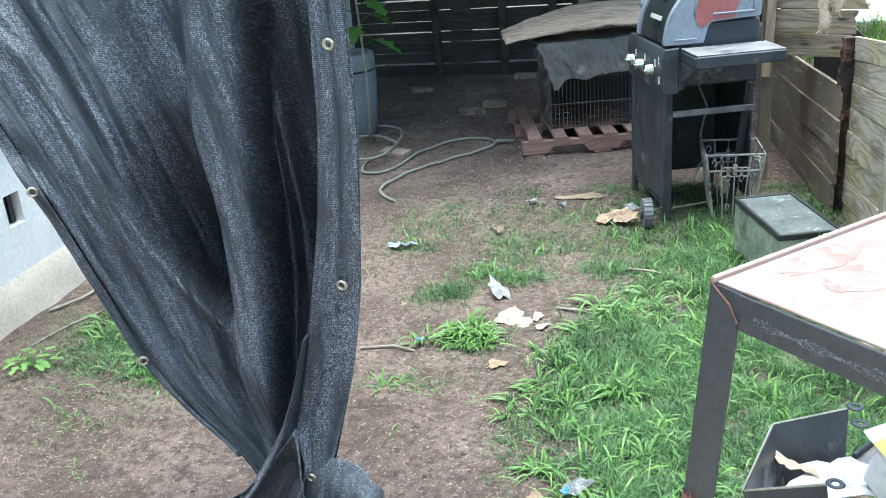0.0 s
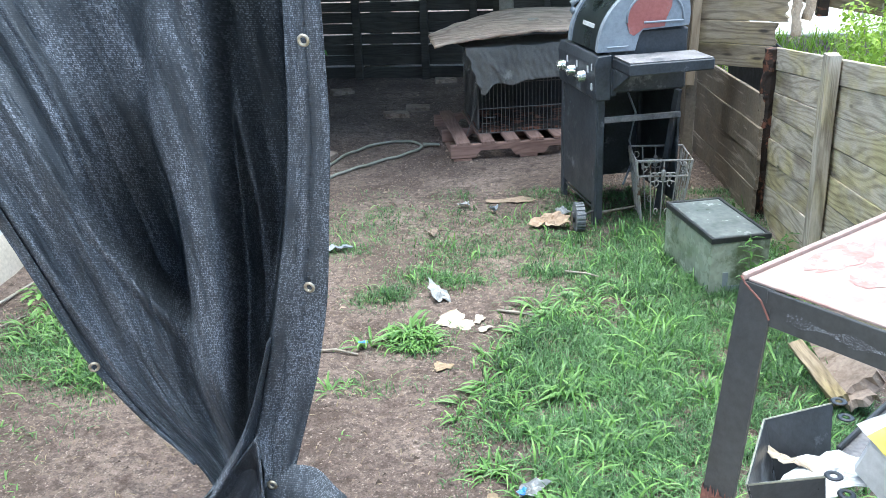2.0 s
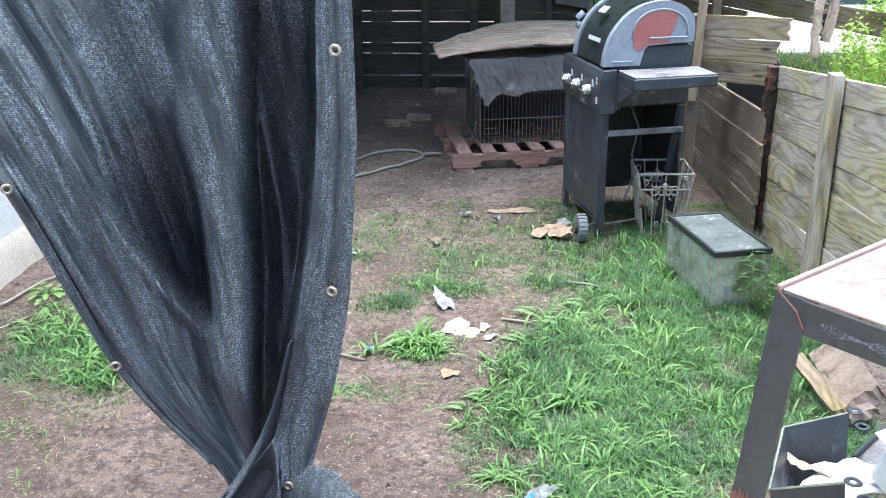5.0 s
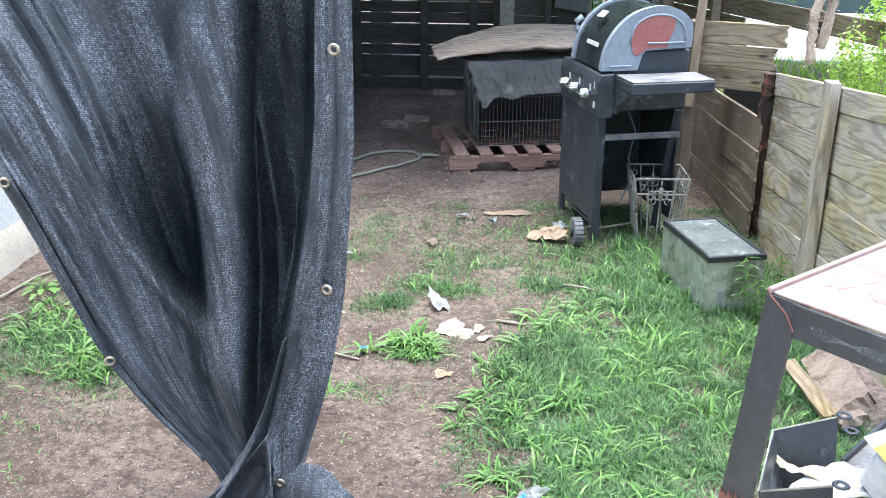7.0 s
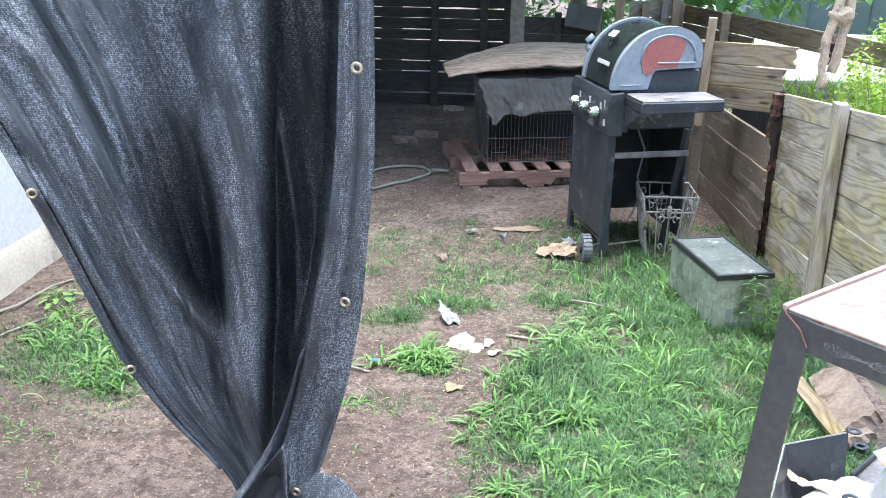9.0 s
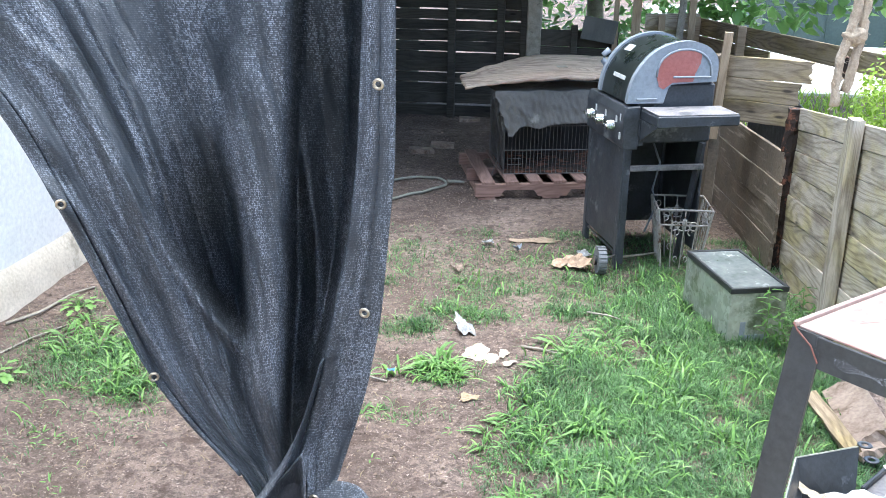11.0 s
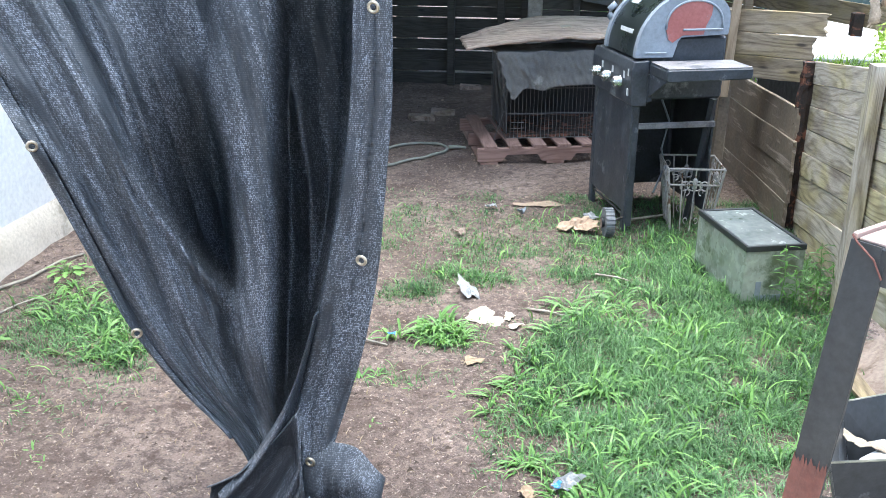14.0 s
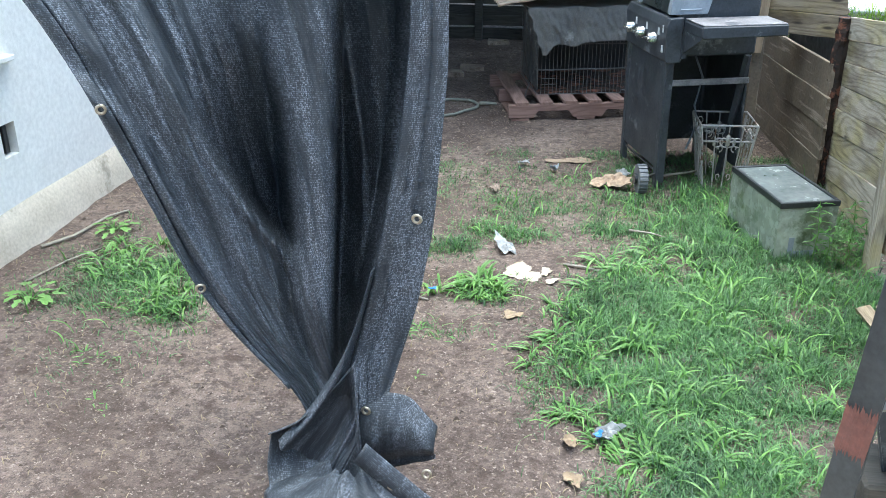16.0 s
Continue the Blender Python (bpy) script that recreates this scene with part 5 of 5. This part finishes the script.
def brick(x, y, rz, label):
    b = part("brick", box((-0.1, -0.055, 0), (0.1, 0.055, 0.045), 0.006), M_STONE, m=pose(x, y, gz(x, y) - 0.005, 2, 3, rz))
    tagged(b, label, "brick")


brick(-0.66, 6.35, 20, "grey dusty brick lying on dark soil")
brick(-0.98, 5.15, -15, "grey dusty brick lying beside the hose")
brick(-0.52, 6.6, 5, "grey dusty brick lying on dark soil")
brick(-0.42, 7.7, 8, "flat grey stone at the foot of the fence")
brick(-1.3, 7.2, 30, "flat grey stone at the foot of the fence")


def hose():
    pts = [(-0.72, 4.15), (-0.86, 4.35), (-0.8, 4.62), (-0.66, 4.86), (-0.5, 5.08), (-0.36, 5.24), (-0.31, 5.36), (-0.38, 5.48), (-0.55, 5.5), (-0.72, 5.38), (-0.82, 5.15), (-0.86, 4.92), (-0.95, 4.72),
           (-1.08, 4.7), (-1.12, 4.95), (-1.0, 5.2), (-1.08, 5.42), (-1.3, 5.5), (-1.45, 5.3), (-1.35, 4.95), (-1.15, 4.85), (-1.0, 5.0), (-1.05, 5.6), (-1.3, 5.75)]
    out = []
    for i in range(len(pts) - 1):
        p = [Vector((*pts[max(0, min(len(pts) - 1, i + d))], 0)) for d in (-1, 0, 1, 2)]
        for q in range(8):
            t = q / 8
            v = 0.5 * (2 * p[1] + (p[2] - p[0]) * t + (2 * p[0] - 5 * p[1] + 4 * p[2] - p[3]) * t * t + (3 * p[1] - p[0] - 3 * p[2] + p[3]) * t ** 3)
            lift = 0.03 if i > 14 else 0.0
            out.append((v.x, v.y, gz(v.x, v.y) + 0.013 + lift + 0.012 * (i > 18)))
    h = thing("garden_hose", I4, "faded green garden hose looped on the soil", "hose")
    part("tube", tube(out, 0.0098, 9), M_HOSE, h, smooth=True)
    part("nozzle", tube([(-0.3, 5.37, 0.03), (-0.24, 5.38, 0.03), (-0.18, 5.37, 0.03)], 0.014, 8, 0.009), M_HOSE, h, "hose nozzle", True)


hose()


def drum():
    d = thing("plastic_drum", pose(-1.46, 5.75, 0), "blue-grey plastic drum beside the hose", "drum")
    bm = bmesh.new()
    prof = [(0.15, 0.0), (0.17, 0.02), (0.185, 0.2), (0.2, 0.42), (0.2, 0.56), (0.19, 0.62), (0.17, 0.63)]
    rows = [[bm.verts.new((r * math.cos(a * math.pi / 14), r * math.sin(a * math.pi / 14), z)) for a in range(28)] for r, z in prof]
    for a, b in zip(rows, rows[1:]):
        for k in range(28):
            bm.faces.new((a[k], a[(k + 1) % 28], b[(k + 1) % 28], b[k]))
    bm.faces.new(rows[0][::-1])
    bm.faces.new(rows[-1])
    part("body", bm, worn("blue_grey_plastic", (0.17, 0.19, 0.195), (0.27, 0.29, 0.295), 4, 40, 0.5), d, smooth=True)
    part("hoop", tube([(0.203 * math.cos(a * math.pi / 14), 0.203 * math.sin(a * math.pi / 14), 0.5) for a in range(28)], 0.008, 6, closed=True), M_RIM, d)


drum()

# ---------------------------------------------------------------- plants


def lobed_leaf(bm, base, tip, normal, width, lobes=5, droop=0.1):
    """A leaf with pointed lobes, fan-built, folded a little along its midrib."""
    axis = tip - base
    L = axis.length
    a = axis.normalized()
    s = a.cross(normal).normalized()
    n = s.cross(a)
    rim = []
    steps = lobes * 2
    for side in (-1, 1):
        row = []
        for k in range(1, steps):
            t = k / steps
            w = width * math.sin(math.pi * min(1, t * 0.9 + 0.12)) ** 0.8 * (1.0 if k % 2 else 0.5)
            row.append(base + a * L * (t + (0.05 if k % 2 else -0.02)) + s * side * w + n * (0.25 * w) - Vector((0, 0, droop * L * t * t)))
        rim.append(row)
    mid = [base + a * L * k / steps - Vector((0, 0, droop * L * (k / steps) ** 2)) for k in range(steps + 1)]
    mv = [bm.verts.new(p) for p in mid]
    for side, row in zip((-1, 1), rim):
        rv = [mv[0]] + [bm.verts.new(p) for p in row] + [mv[-1]]
        for k in range(steps):
            f = (mv[k], mv[k + 1], rv[k + 1], rv[k]) if k else (mv[0], mv[1], rv[1])
            if k == steps - 1:
                f = (mv[k], mv[k + 1], rv[k])
            bm.faces.new(f if side > 0 else f[::-1])


def fig_sapling():
    p = thing("fig_sapling", pose(-1.25, 5.45, 0), "leafy sapling with large lobed leaves beside a drum", "sapling")
    part("stem", tube([(0, 0, 0), (0.02, 0, 0.5), (0.0, 0.02, 0.9), (-0.03, 0, 1.5)], 0.012, 7, 0.006), M_BARK, p, smooth=True)
    rnd = random.Random(4)
    for k in range(16):
        z = 0.72 + k * 0.055
        a = k * 2.4
        b = Vector((0.005, 0, z))
        e = b + Vector((0.1 * math.cos(a), 0.1 * math.sin(a), 0.04))
        tip = e + Vector((0.19 * math.cos(a), 0.19 * math.sin(a), -0.06 + rnd.uniform(-0.04, 0.04)))
        bm = bmesh.new()
        add_tube(bm, [b, e], 0.003, 4)
        lobed_leaf(bm, e, tip, Vector((0, 0, 1)), 0.09, 3, 0.15)
        part("leaf", bm, M_LEAF, p)


fig_sapling()


EDGE = ((0.5, 0.95), (1.2, 0.66), (1.6, 0.47), (1.85, 0.4), (2.2, 0.44), (2.5, 0.52), (2.7, 0.66), (3.0, 0.62), (3.2, 0.45), (3.5, 0.42), (3.8, 0.66), (4.1, 0.85), (4.45, 1.1))
PATCHES = ((0.35, 3.95, 0.3, 0.16, 0.4), (0.72, 4.12, 0.14, 0.14, 0.7), (1.05, 4.3, 0.3, 0.3, 0.75), (0.1, 4.05, 0.12, 0.08, 0.45), (1.12, 3.72, 0.3, 0.3, 0.9), (0.72, 3.6, 0.2, 0.14, 0.8), (-0.38, 3.85, 0.22, 0.42, 0.4), (-0.4, 3.5, 0.14, 0.16, 0.45), (0.12, 3.06, 0.22, 0.12, 0.8), (-0.1, 2.85, 0.13, 0.12, 0.9), (0.3, 3.4, 0.3, 0.25, 0.45), (0.08, 2.45, 0.14, 0.12, 0.7), (0.05, 4.3, 0.1, 0.1, 0.5),
           (0.55, 4.35, 0.14, 0.1, 0.6), (0.0, 3.75, 0.3, 0.5, 0.15), (-1.45, 2.35, 0.28, 0.32, 0.8), (-1.15, 2.08, 0.15, 0.14, 0.8), (-1.25, 1.75, 0.2, 0.22, 0.2), (-0.08, 2.05, 0.14, 0.06, 0.4), (0.05, 3.52, 0.1, 0.08, 0.5), (-1.7, 2.9, 0.12, 0.12, 0.3))


def turf(x, y):
    """How thickly grass grows at a spot, 0 to 1."""
    d = 0.0
    if 0.5 < y < 4.5 and x < 1.76:
        for (y0, x0), (y1, x1) in zip(EDGE, EDGE[1:]):
            if y0 <= y < y1:
                xb = x0 + (x1 - x0) * (y - y0) / (y1 - y0)
                d = sig((x - xb - 0.12 * noise.noise((x * 4, y * 4, 2.2))) / 0.05)
                d *= 1.0 if y < 2.9 else max(0.35, 1 - 0.75 * (y - 2.9)) + (0.25 if x > 1.0 else 0)
                break
    for cx, cy, rx, ry, a in PATCHES:
        d = max(d, a * math.exp(-((x - cx) / rx) ** 2 - ((y - cy) / ry) ** 2))
    thin = 0.45 + 1.0 * noise.noise((x * 2.3, y * 2.3, 4.4)) + 1.1 * noise.noise((x * 8, y * 8, 1.1)) + 0.6 * noise.noise((x * 21, y * 21, 3.1))
    return d * max(0.06, min(1.0, 0.4 + thin * 0.75))


def weed_mesh(seed, n, length, width, flat):
    rnd = random.Random(seed)
    bm = bmesh.new()
    for k in range(n):
        a = rnd.uniform(0, 2 * math.pi)
        L, w = length * rnd.uniform(0.55, 1.15), width * rnd.uniform(0.7, 1.2)
        rise = rnd.uniform(0.25, 0.95) * flat
        d = Vector((math.cos(a), math.sin(a), 0))
        s = Vector((-d.y, d.x, 0))
        b = d * rnd.uniform(0, 0.02) + s * rnd.uniform(-0.02, 0.02)
        prev = None
        for q in range(6):
            t = q / 5
            c = b + d * L * (t * (1 - 0.25 * rise)) + Vector((0, 0, L * rise * (t * 1.3 - t * t * 0.95)))
            h = w * 0.5 * math.sin(math.pi * min(1, 0.18 + 0.82 * t)) ** 0.8 if q < 5 else 0.0005
            row = [bm.verts.new(c - s * h + Vector((0, 0, h * 0.5))), bm.verts.new(c), bm.verts.new(c + s * h + Vector((0, 0, h * 0.5)))]
            if prev:
                for i in (0, 1):
                    bm.faces.new((prev[i], prev[i + 1], row[i + 1], row[i]))
            prev = row
    me = bpy.data.meshes.new("weed_tuft")
    bm.to_mesh(me)
    bm.free()
    me.materials.append(M_WEED)
    return me


WEEDS = [weed_mesh(k, 12, 0.125, 0.0105, 1.05) for k in range(4)] + [weed_mesh(10 + k, 9, 0.085, 0.011, 0.5) for k in range(3)]


def weeds():
    rnd = random.Random(31)
    spots = []
    for cx, cy, rx, ry, n, big in ((0.08, 2.45, 0.13, 0.11, 13, 1.15), (-0.08, 2.06, 0.12, 0.05, 4, 0.7), (0.05, 1.97, 0.08, 0.04, 2, 0.6), (0.5, 1.85, 0.16, 0.28, 11, 0.85), (0.75, 1.6, 0.24, 0.28, 13, 0.95), (0.62, 1.4, 0.12, 0.14, 4, 0.8), (0.95, 1.75, 0.16, 0.22, 4, 0.9), (0.45, 2.28, 0.06, 0.08, 5, 0.9), (0.66, 2.66, 0.06, 0.12, 6, 0.95),
                                   (0.55, 2.5, 0.08, 0.1, 4, 0.9), (0.9, 2.2, 0.3, 0.4, 12, 0.9), (1.2, 1.8, 0.25, 0.35, 5, 1.0), (0.8, 2.75, 0.25, 0.2, 6, 0.9), (-1.45, 2.3, 0.22, 0.3, 14, 1.0), (-1.15, 2.08, 0.12, 0.12, 7, 0.9),
                                   (-1.25, 1.75, 0.12, 0.15, 5, 0.6), (-1.12, 1.48, 0.08, 0.1, 3, 0.6), (0.28, 1.72, 0.04, 0.03, 1, 0.6), (0.7, 1.3, 0.12, 0.12, 5, 0.8), (0.4, 2.06, 0.05, 0.05, 2, 0.8),
                                   (-0.03, 1.72, 0.05, 0.02, 1, 0.5), (-1.6, 2.62, 0.15, 0.12, 5, 0.9), (-0.05, 2.82, 0.08, 0.06, 3, 0.7), (1.4, 2.5, 0.2, 0.3, 5, 0.9), (0.97, 2.3, 0.06, 0.08, 3, 1.0), (0.72, 2.05, 0.05, 0.06, 3, 1.0), (1.1, 2.9, 0.3, 0.3, 8, 0.8), (1.05, 1.45, 0.2, 0.2, 8, 1.0)):
        for _ in range(n if turf(cx, cy) < 0.45 or cx < 0.45 else (n if cy < 2.0 else max(3, n // 2))):
            spots.append((cx + rnd.gauss(0, 0.6) * rx, cy + rnd.gauss(0, 0.6) * ry, big * rnd.uniform(0.7, 1.15)))
    for x, y, k in spots:
        ob = new("weed_tuft", WEEDS[rnd.randrange(4 if k > 0.65 else 7)] if k > 0.65 else WEEDS[4 + rnd.randrange(3)])
        ob.matrix_world = pose(x, y, gz(x, y) - 0.004, rnd.uniform(-8, 8), rnd.uniform(-8, 8), rnd.uniform(0, 360)) @ Matrix.Diagonal((k, k, k, 1))
        tagged(ob, "bright green broad-bladed grass weed on soil", "weed", "broad grass weeds")


weeds()


def broadleaf_weed(x, y, k, seed):
    rnd = random.Random(seed)
    w = thing("leafy_weed", pose(x, y, gz(x, y)) @ Matrix.Diagonal((k, k, k, 1)), "low green rosette weed with round leaves", "weed")
    for q in range(15):
        a, r = q * 2.4, 0.03 + 0.05 * (q % 3) / 2
        b = Vector((0, 0, 0.01))
        e = Vector((r * math.cos(a), r * math.sin(a), 0.03 + rnd.uniform(0, 0.03)))
        bm = bmesh.new()
        lobed_leaf(bm, e, e + Vector((0.06 * math.cos(a), 0.06 * math.sin(a), -0.005)), Vector((0, 0, 1)), 0.02, 2, 0.1)
        add_tube(bm, [b, e], 0.002, 4)
        part("leaf", bm, M_WEED, w)


broadleaf_weed(-1.72, 2.04, 1.0, 1)
broadleaf_weed(-1.74, 2.78, 0.9, 2)


def tall_weed(x, y, h, seed):
    rnd = random.Random(seed)
    w = thing("tall_weed", pose(x, y, gz(x, y)), "upright weed with narrow leaves by the tank", "weed")
    part("stem", tube([(0, 0, 0), (0.01, 0, h * 0.5), (0.0, 0.01, h)], 0.003, 5, 0.0015), M_WEED, w)
    for k in range(22):
        z = h * (0.25 + 0.75 * k / 22)
        a = k * 2.4
        b = Vector((0.005, 0, z))
        bm = bmesh.new()
        lobed_leaf(bm, b, b + Vector((0.06 * math.cos(a), 0.06 * math.sin(a), 0.012)), Vector((0, 0, 1)), 0.008, 2, 0.3)
        part("leaf", bm, M_LEAF, w)


tall_weed(1.48, 2.88, 0.3, 1)
tall_weed(1.53, 2.86, 0.2, 2)
tall_weed(1.66, 3.02, 0.26, 3)
tall_weed(1.70, 2.95, 0.2, 4)
tall_weed(1.61, 2.84, 0.17, 5)

def blades(name, spots, length, width, material, label, seed, lean=0.9):
    rng = np.random.default_rng(seed)
    n = len(spots)
    base = np.array(spots)
    az = rng.uniform(0, 2 * np.pi, n)
    L = length * rng.uniform(0.45, 1.25, n) * base[:, 3]
    w = width * rng.uniform(0.6, 1.3, n)
    out = rng.uniform(0.25, 1.0, n) * lean
    twist = rng.uniform(-0.3, 0.3, n)
    d = np.stack([np.cos(az), np.sin(az), np.zeros(n)], 1)
    s = np.stack([-np.sin(az), np.cos(az), np.zeros(n)], 1)
    # each blade rises, arches over and lets its tip hang
    verts = np.zeros((n, 11, 3))
    for k, t in enumerate((0.0, 0.25, 0.48, 0.68, 0.86, 1.0)):
        c = base[:, :3] + d * (L * out * (0.2 * t + 0.62 * t * t))[:, None] + s * (L * twist * t * t)[:, None]
        c[:, 2] += np.maximum(L * (t - 0.72 * out * t * t), 0.003 * t)
        if k < 5:
            h = (w * (0.42, 0.5, 0.48, 0.4, 0.25)[k])[:, None]
            verts[:, 2 * k] = c - s * h
            verts[:, 2 * k + 1] = c + s * h
        else:
            verts[:, 10] = c
    off = (np.arange(n) * 11)[:, None]
    faces = np.concatenate([off + np.array([2 * q, 2 * q + 1, 2 * q + 3, 2 * q + 2]) for q in range(4)], 0).tolist() + (off + np.array([8, 9, 10])).tolist()
    ob = arrays_object(name, verts.reshape(-1, 3).tolist(), faces, material)
    return tagged(ob, label, "grass", kind="stuff")


def lawns():
    rnd = random.Random(77)
    fine, dry = [], []
    while len(fine) < 72000:
        x, y = rnd.uniform(-2.0, 1.76), rnd.uniform(0.6, 4.5)
        k = turf(x, y)
        if rnd.random() < k:
            fine.append((x, y, height_at(x, y) - 0.005, (0.55 + 0.6 * k) * (1.0 if y < 3.4 else 0.85)))
    while len(dry) < 5000:
        x, y = rnd.uniform(-2.0, 1.76), rnd.uniform(0.8, 4.6)
        if rnd.random() < 0.15 + 0.5 * turf(x, y):
            dry.append((x, y, height_at(x, y) + 0.001, rnd.uniform(0.4, 1.0)))
    blades("fine_grass", fine, 0.076, 0.0033, M_GRASS, "dense fine green grass growing over the soil", 1, 1.3)
    blades("dry_grass", dry, 0.04, 0.0026, M_DRY, "dry straw and grass stems scattered on soil", 2, 1.55)
    wide = []
    while len(wide) < 1500:
        x, y = rnd.uniform(-1.9, 1.72), rnd.uniform(0.7, 4.2)
        k = turf(x, y) * (0.35 + 0.9 * max(0.0, noise.noise((x * 3.1, y * 3.1, 8.0)) + 0.2))
        if rnd.random() < k:
            wide.append((x, y, height_at(x, y) - 0.004, rnd.uniform(0.7, 1.2)))
    for cx, cy, n, r in ((1.05, 2.5, 26, 0.045), (0.98, 2.25, 12, 0.04), (0.72, 2.62, 16, 0.06), (1.2, 2.1, 10, 0.05)):
        for _ in range(n):
            x, y = rnd.gauss(cx, r), rnd.gauss(cy, r)
            wide.append((x, y, height_at(x, y) - 0.004, rnd.uniform(1.1, 1.75)))
    blades("broad_blades", wide, 0.12, 0.0075, M_WEED, "broader bright green grass blades among the turf", 5, 1.2)
    far = []
    for _ in range(9000):
        x, y = rnd.uniform(2.0, 7.5), rnd.uniform(4.5, 9.9)
        far.append((x, y, 0.0, rnd.uniform(0.5, 1.3)))
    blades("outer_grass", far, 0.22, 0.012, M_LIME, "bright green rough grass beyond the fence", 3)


lawns()


def crumbs():
    rnd = random.Random(9)
    verts, faces = [], []
    for _ in range(15000):
        x, y = rnd.uniform(-2.0, 1.7), rnd.uniform(0.9, 7.5)
        if turf(x, y) > 0.5:
            continue
        r = rnd.uniform(0.003, 0.009) * (1 if rnd.random() < 0.9 else rnd.uniform(1.5, 2.4))
        z = height_at(x, y)
        b = len(verts)
        for dx, dy, dz in ((1, 0, 0.1), (-0.4, 0.9, 0), (-0.5, -0.8, 0.05), (0.1, 0.05, 0.75)):
            q = rnd.uniform(0.6, 1.3)
            verts.append((x + dx * r * q, y + dy * r * q, z + dz * r * q))
        faces += [(b, b + 1, b + 3), (b + 1, b + 2, b + 3), (b + 2, b, b + 3)]
    m = leafy("crumb_mix", (0.04, 0.028, 0.021), (0.36, 0.27, 0.205), 0.95, 0.0)
    tagged(arrays_object("soil_crumbs", verts, faces, m), "small dark clods, chips and pale crumbs on soil", "soil crumbs", kind="stuff")


crumbs()


def leaf_cloud(name, centre, radius, n, size, seed, parent, holes=0.35, material=M_LEAF):
    rnd = random.Random(seed)
    verts, faces = [], []
    count = 0
    while count < n:
        p = Vector((rnd.uniform(-1, 1), rnd.uniform(-1, 1), rnd.uniform(-1, 1)))
        if p.length > 1 or noise.noise((p.x * 2.4 + seed, p.y * 2.4, p.z * 2.4)) < holes - 0.5:
            continue
        c = Vector(centre) + Vector((p.x * radius[0], p.y * radius[1], p.z * radius[2]))
        L = size * rnd.uniform(0.6, 1.25)
        a = Vector((rnd.uniform(-1, 1), rnd.uniform(-1, 1), rnd.uniform(-0.9, 0.2))).normalized()
        s = a.cross(Vector((rnd.uniform(-0.4, 0.4), rnd.uniform(-0.4, 0.4), 1))).normalized()
        nrm = s.cross(a)
        b = len(verts)
        verts += [c, c + a * L * 0.35 + s * L * 0.3 + nrm * L * 0.06, c + a * L, c + a * L * 0.35 - s * L * 0.3 + nrm * L * 0.06, c + a * L * 0.7 + s * L * 0.2, c + a * L * 0.7 - s * L * 0.2]
        faces += [(b, b + 1, b + 4, b + 2), (b, b + 2, b + 5, b + 3)]
        count += 1
    ob = arrays_object(name, verts, faces, material)
    ob.parent = parent
    return ob


def tree(x, y, trunk_h, limbs, clouds, label, seed, foliage=M_LEAF):
    t = thing("tree", pose(x, y, 0), label, "tree")
    part("trunk", tube([(0, 0, -0.1), (0.04, 0.02, trunk_h * 0.5), (0.0, 0.05, trunk_h)], 0.12, 10, 0.08), M_BARK, t, smooth=True)
    for q in limbs:
        e = Vector(q)
        part("limb", tube([(0, 0.05, trunk_h * 0.9), tuple(Vector((0, 0, trunk_h)).lerp(e, 0.5) + Vector((0, 0, 0.15))), q], 0.05, 7, 0.015), M_BARK, t, smooth=True)
    for k, (c, r, n, size) in enumerate(clouds):
        leaf_cloud("crown", c, r, n, size, seed + k, t, material=foliage)


tree(-1.2, 8.6, 2.4, [(1.5, -1.5, 3.2), (-1, -1.6, 3.2), (0.8, 0.4, 3.6), (-1.2, 0.5, 3.4)],
     [((0.5, -1.6, 2.6), (3.2, 2.6, 0.75), 12800, 0.24), ((0.0, 0.8, 2.6), (2.6, 1.4, 1.1), 5000, 0.22)], "broad dark tree shading the back of the yard", 1)
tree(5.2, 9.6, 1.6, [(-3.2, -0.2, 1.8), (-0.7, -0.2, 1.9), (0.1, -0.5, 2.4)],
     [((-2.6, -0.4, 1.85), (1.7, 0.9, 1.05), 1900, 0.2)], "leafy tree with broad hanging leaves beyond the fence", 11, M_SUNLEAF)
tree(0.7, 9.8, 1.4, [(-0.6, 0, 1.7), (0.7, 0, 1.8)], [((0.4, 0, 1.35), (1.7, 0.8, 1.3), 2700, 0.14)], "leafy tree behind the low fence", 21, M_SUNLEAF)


def bush(x, y, r, n, seed):
    b = thing("bush", pose(x, y, 0), "bright green weedy bush behind the fence", "bush")
    rnd = random.Random(seed)
    for k in range(7):
        part("stem", tube([(0, 0, 0), (rnd.uniform(-0.5, 0.5) * r[0], rnd.uniform(-0.5, 0.5) * r[1], r[2] * 1.6)], 0.006, 5, 0.003), M_BARK, b)
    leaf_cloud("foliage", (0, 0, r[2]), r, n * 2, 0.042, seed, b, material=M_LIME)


bush(2.62, 4.9, (0.35, 0.5, 0.62), 1500, 3)
bush(3.3, 6.6, (0.5, 0.6, 0.6), 1500, 4)

shed = thing("shed", pose(6.0, 14.5, 0), "dark green sheet metal shed beyond the fence", "shed")
part("wall", box((-2.6, 0, 0), (3.0, 2.5, 2.6), 0.01), M_GREENSHEET, shed)
part("roof", box((-2.8, -0.2, 2.6), (3.2, 2.7, 2.7), 0.01), M_CAP, shed)
for q in range(12):
    part("rib", box((-2.55 + q * 0.46, -0.02, 0), (-2.51 + q * 0.46, -0.002, 2.6)), M_GREENSHEET, shed)
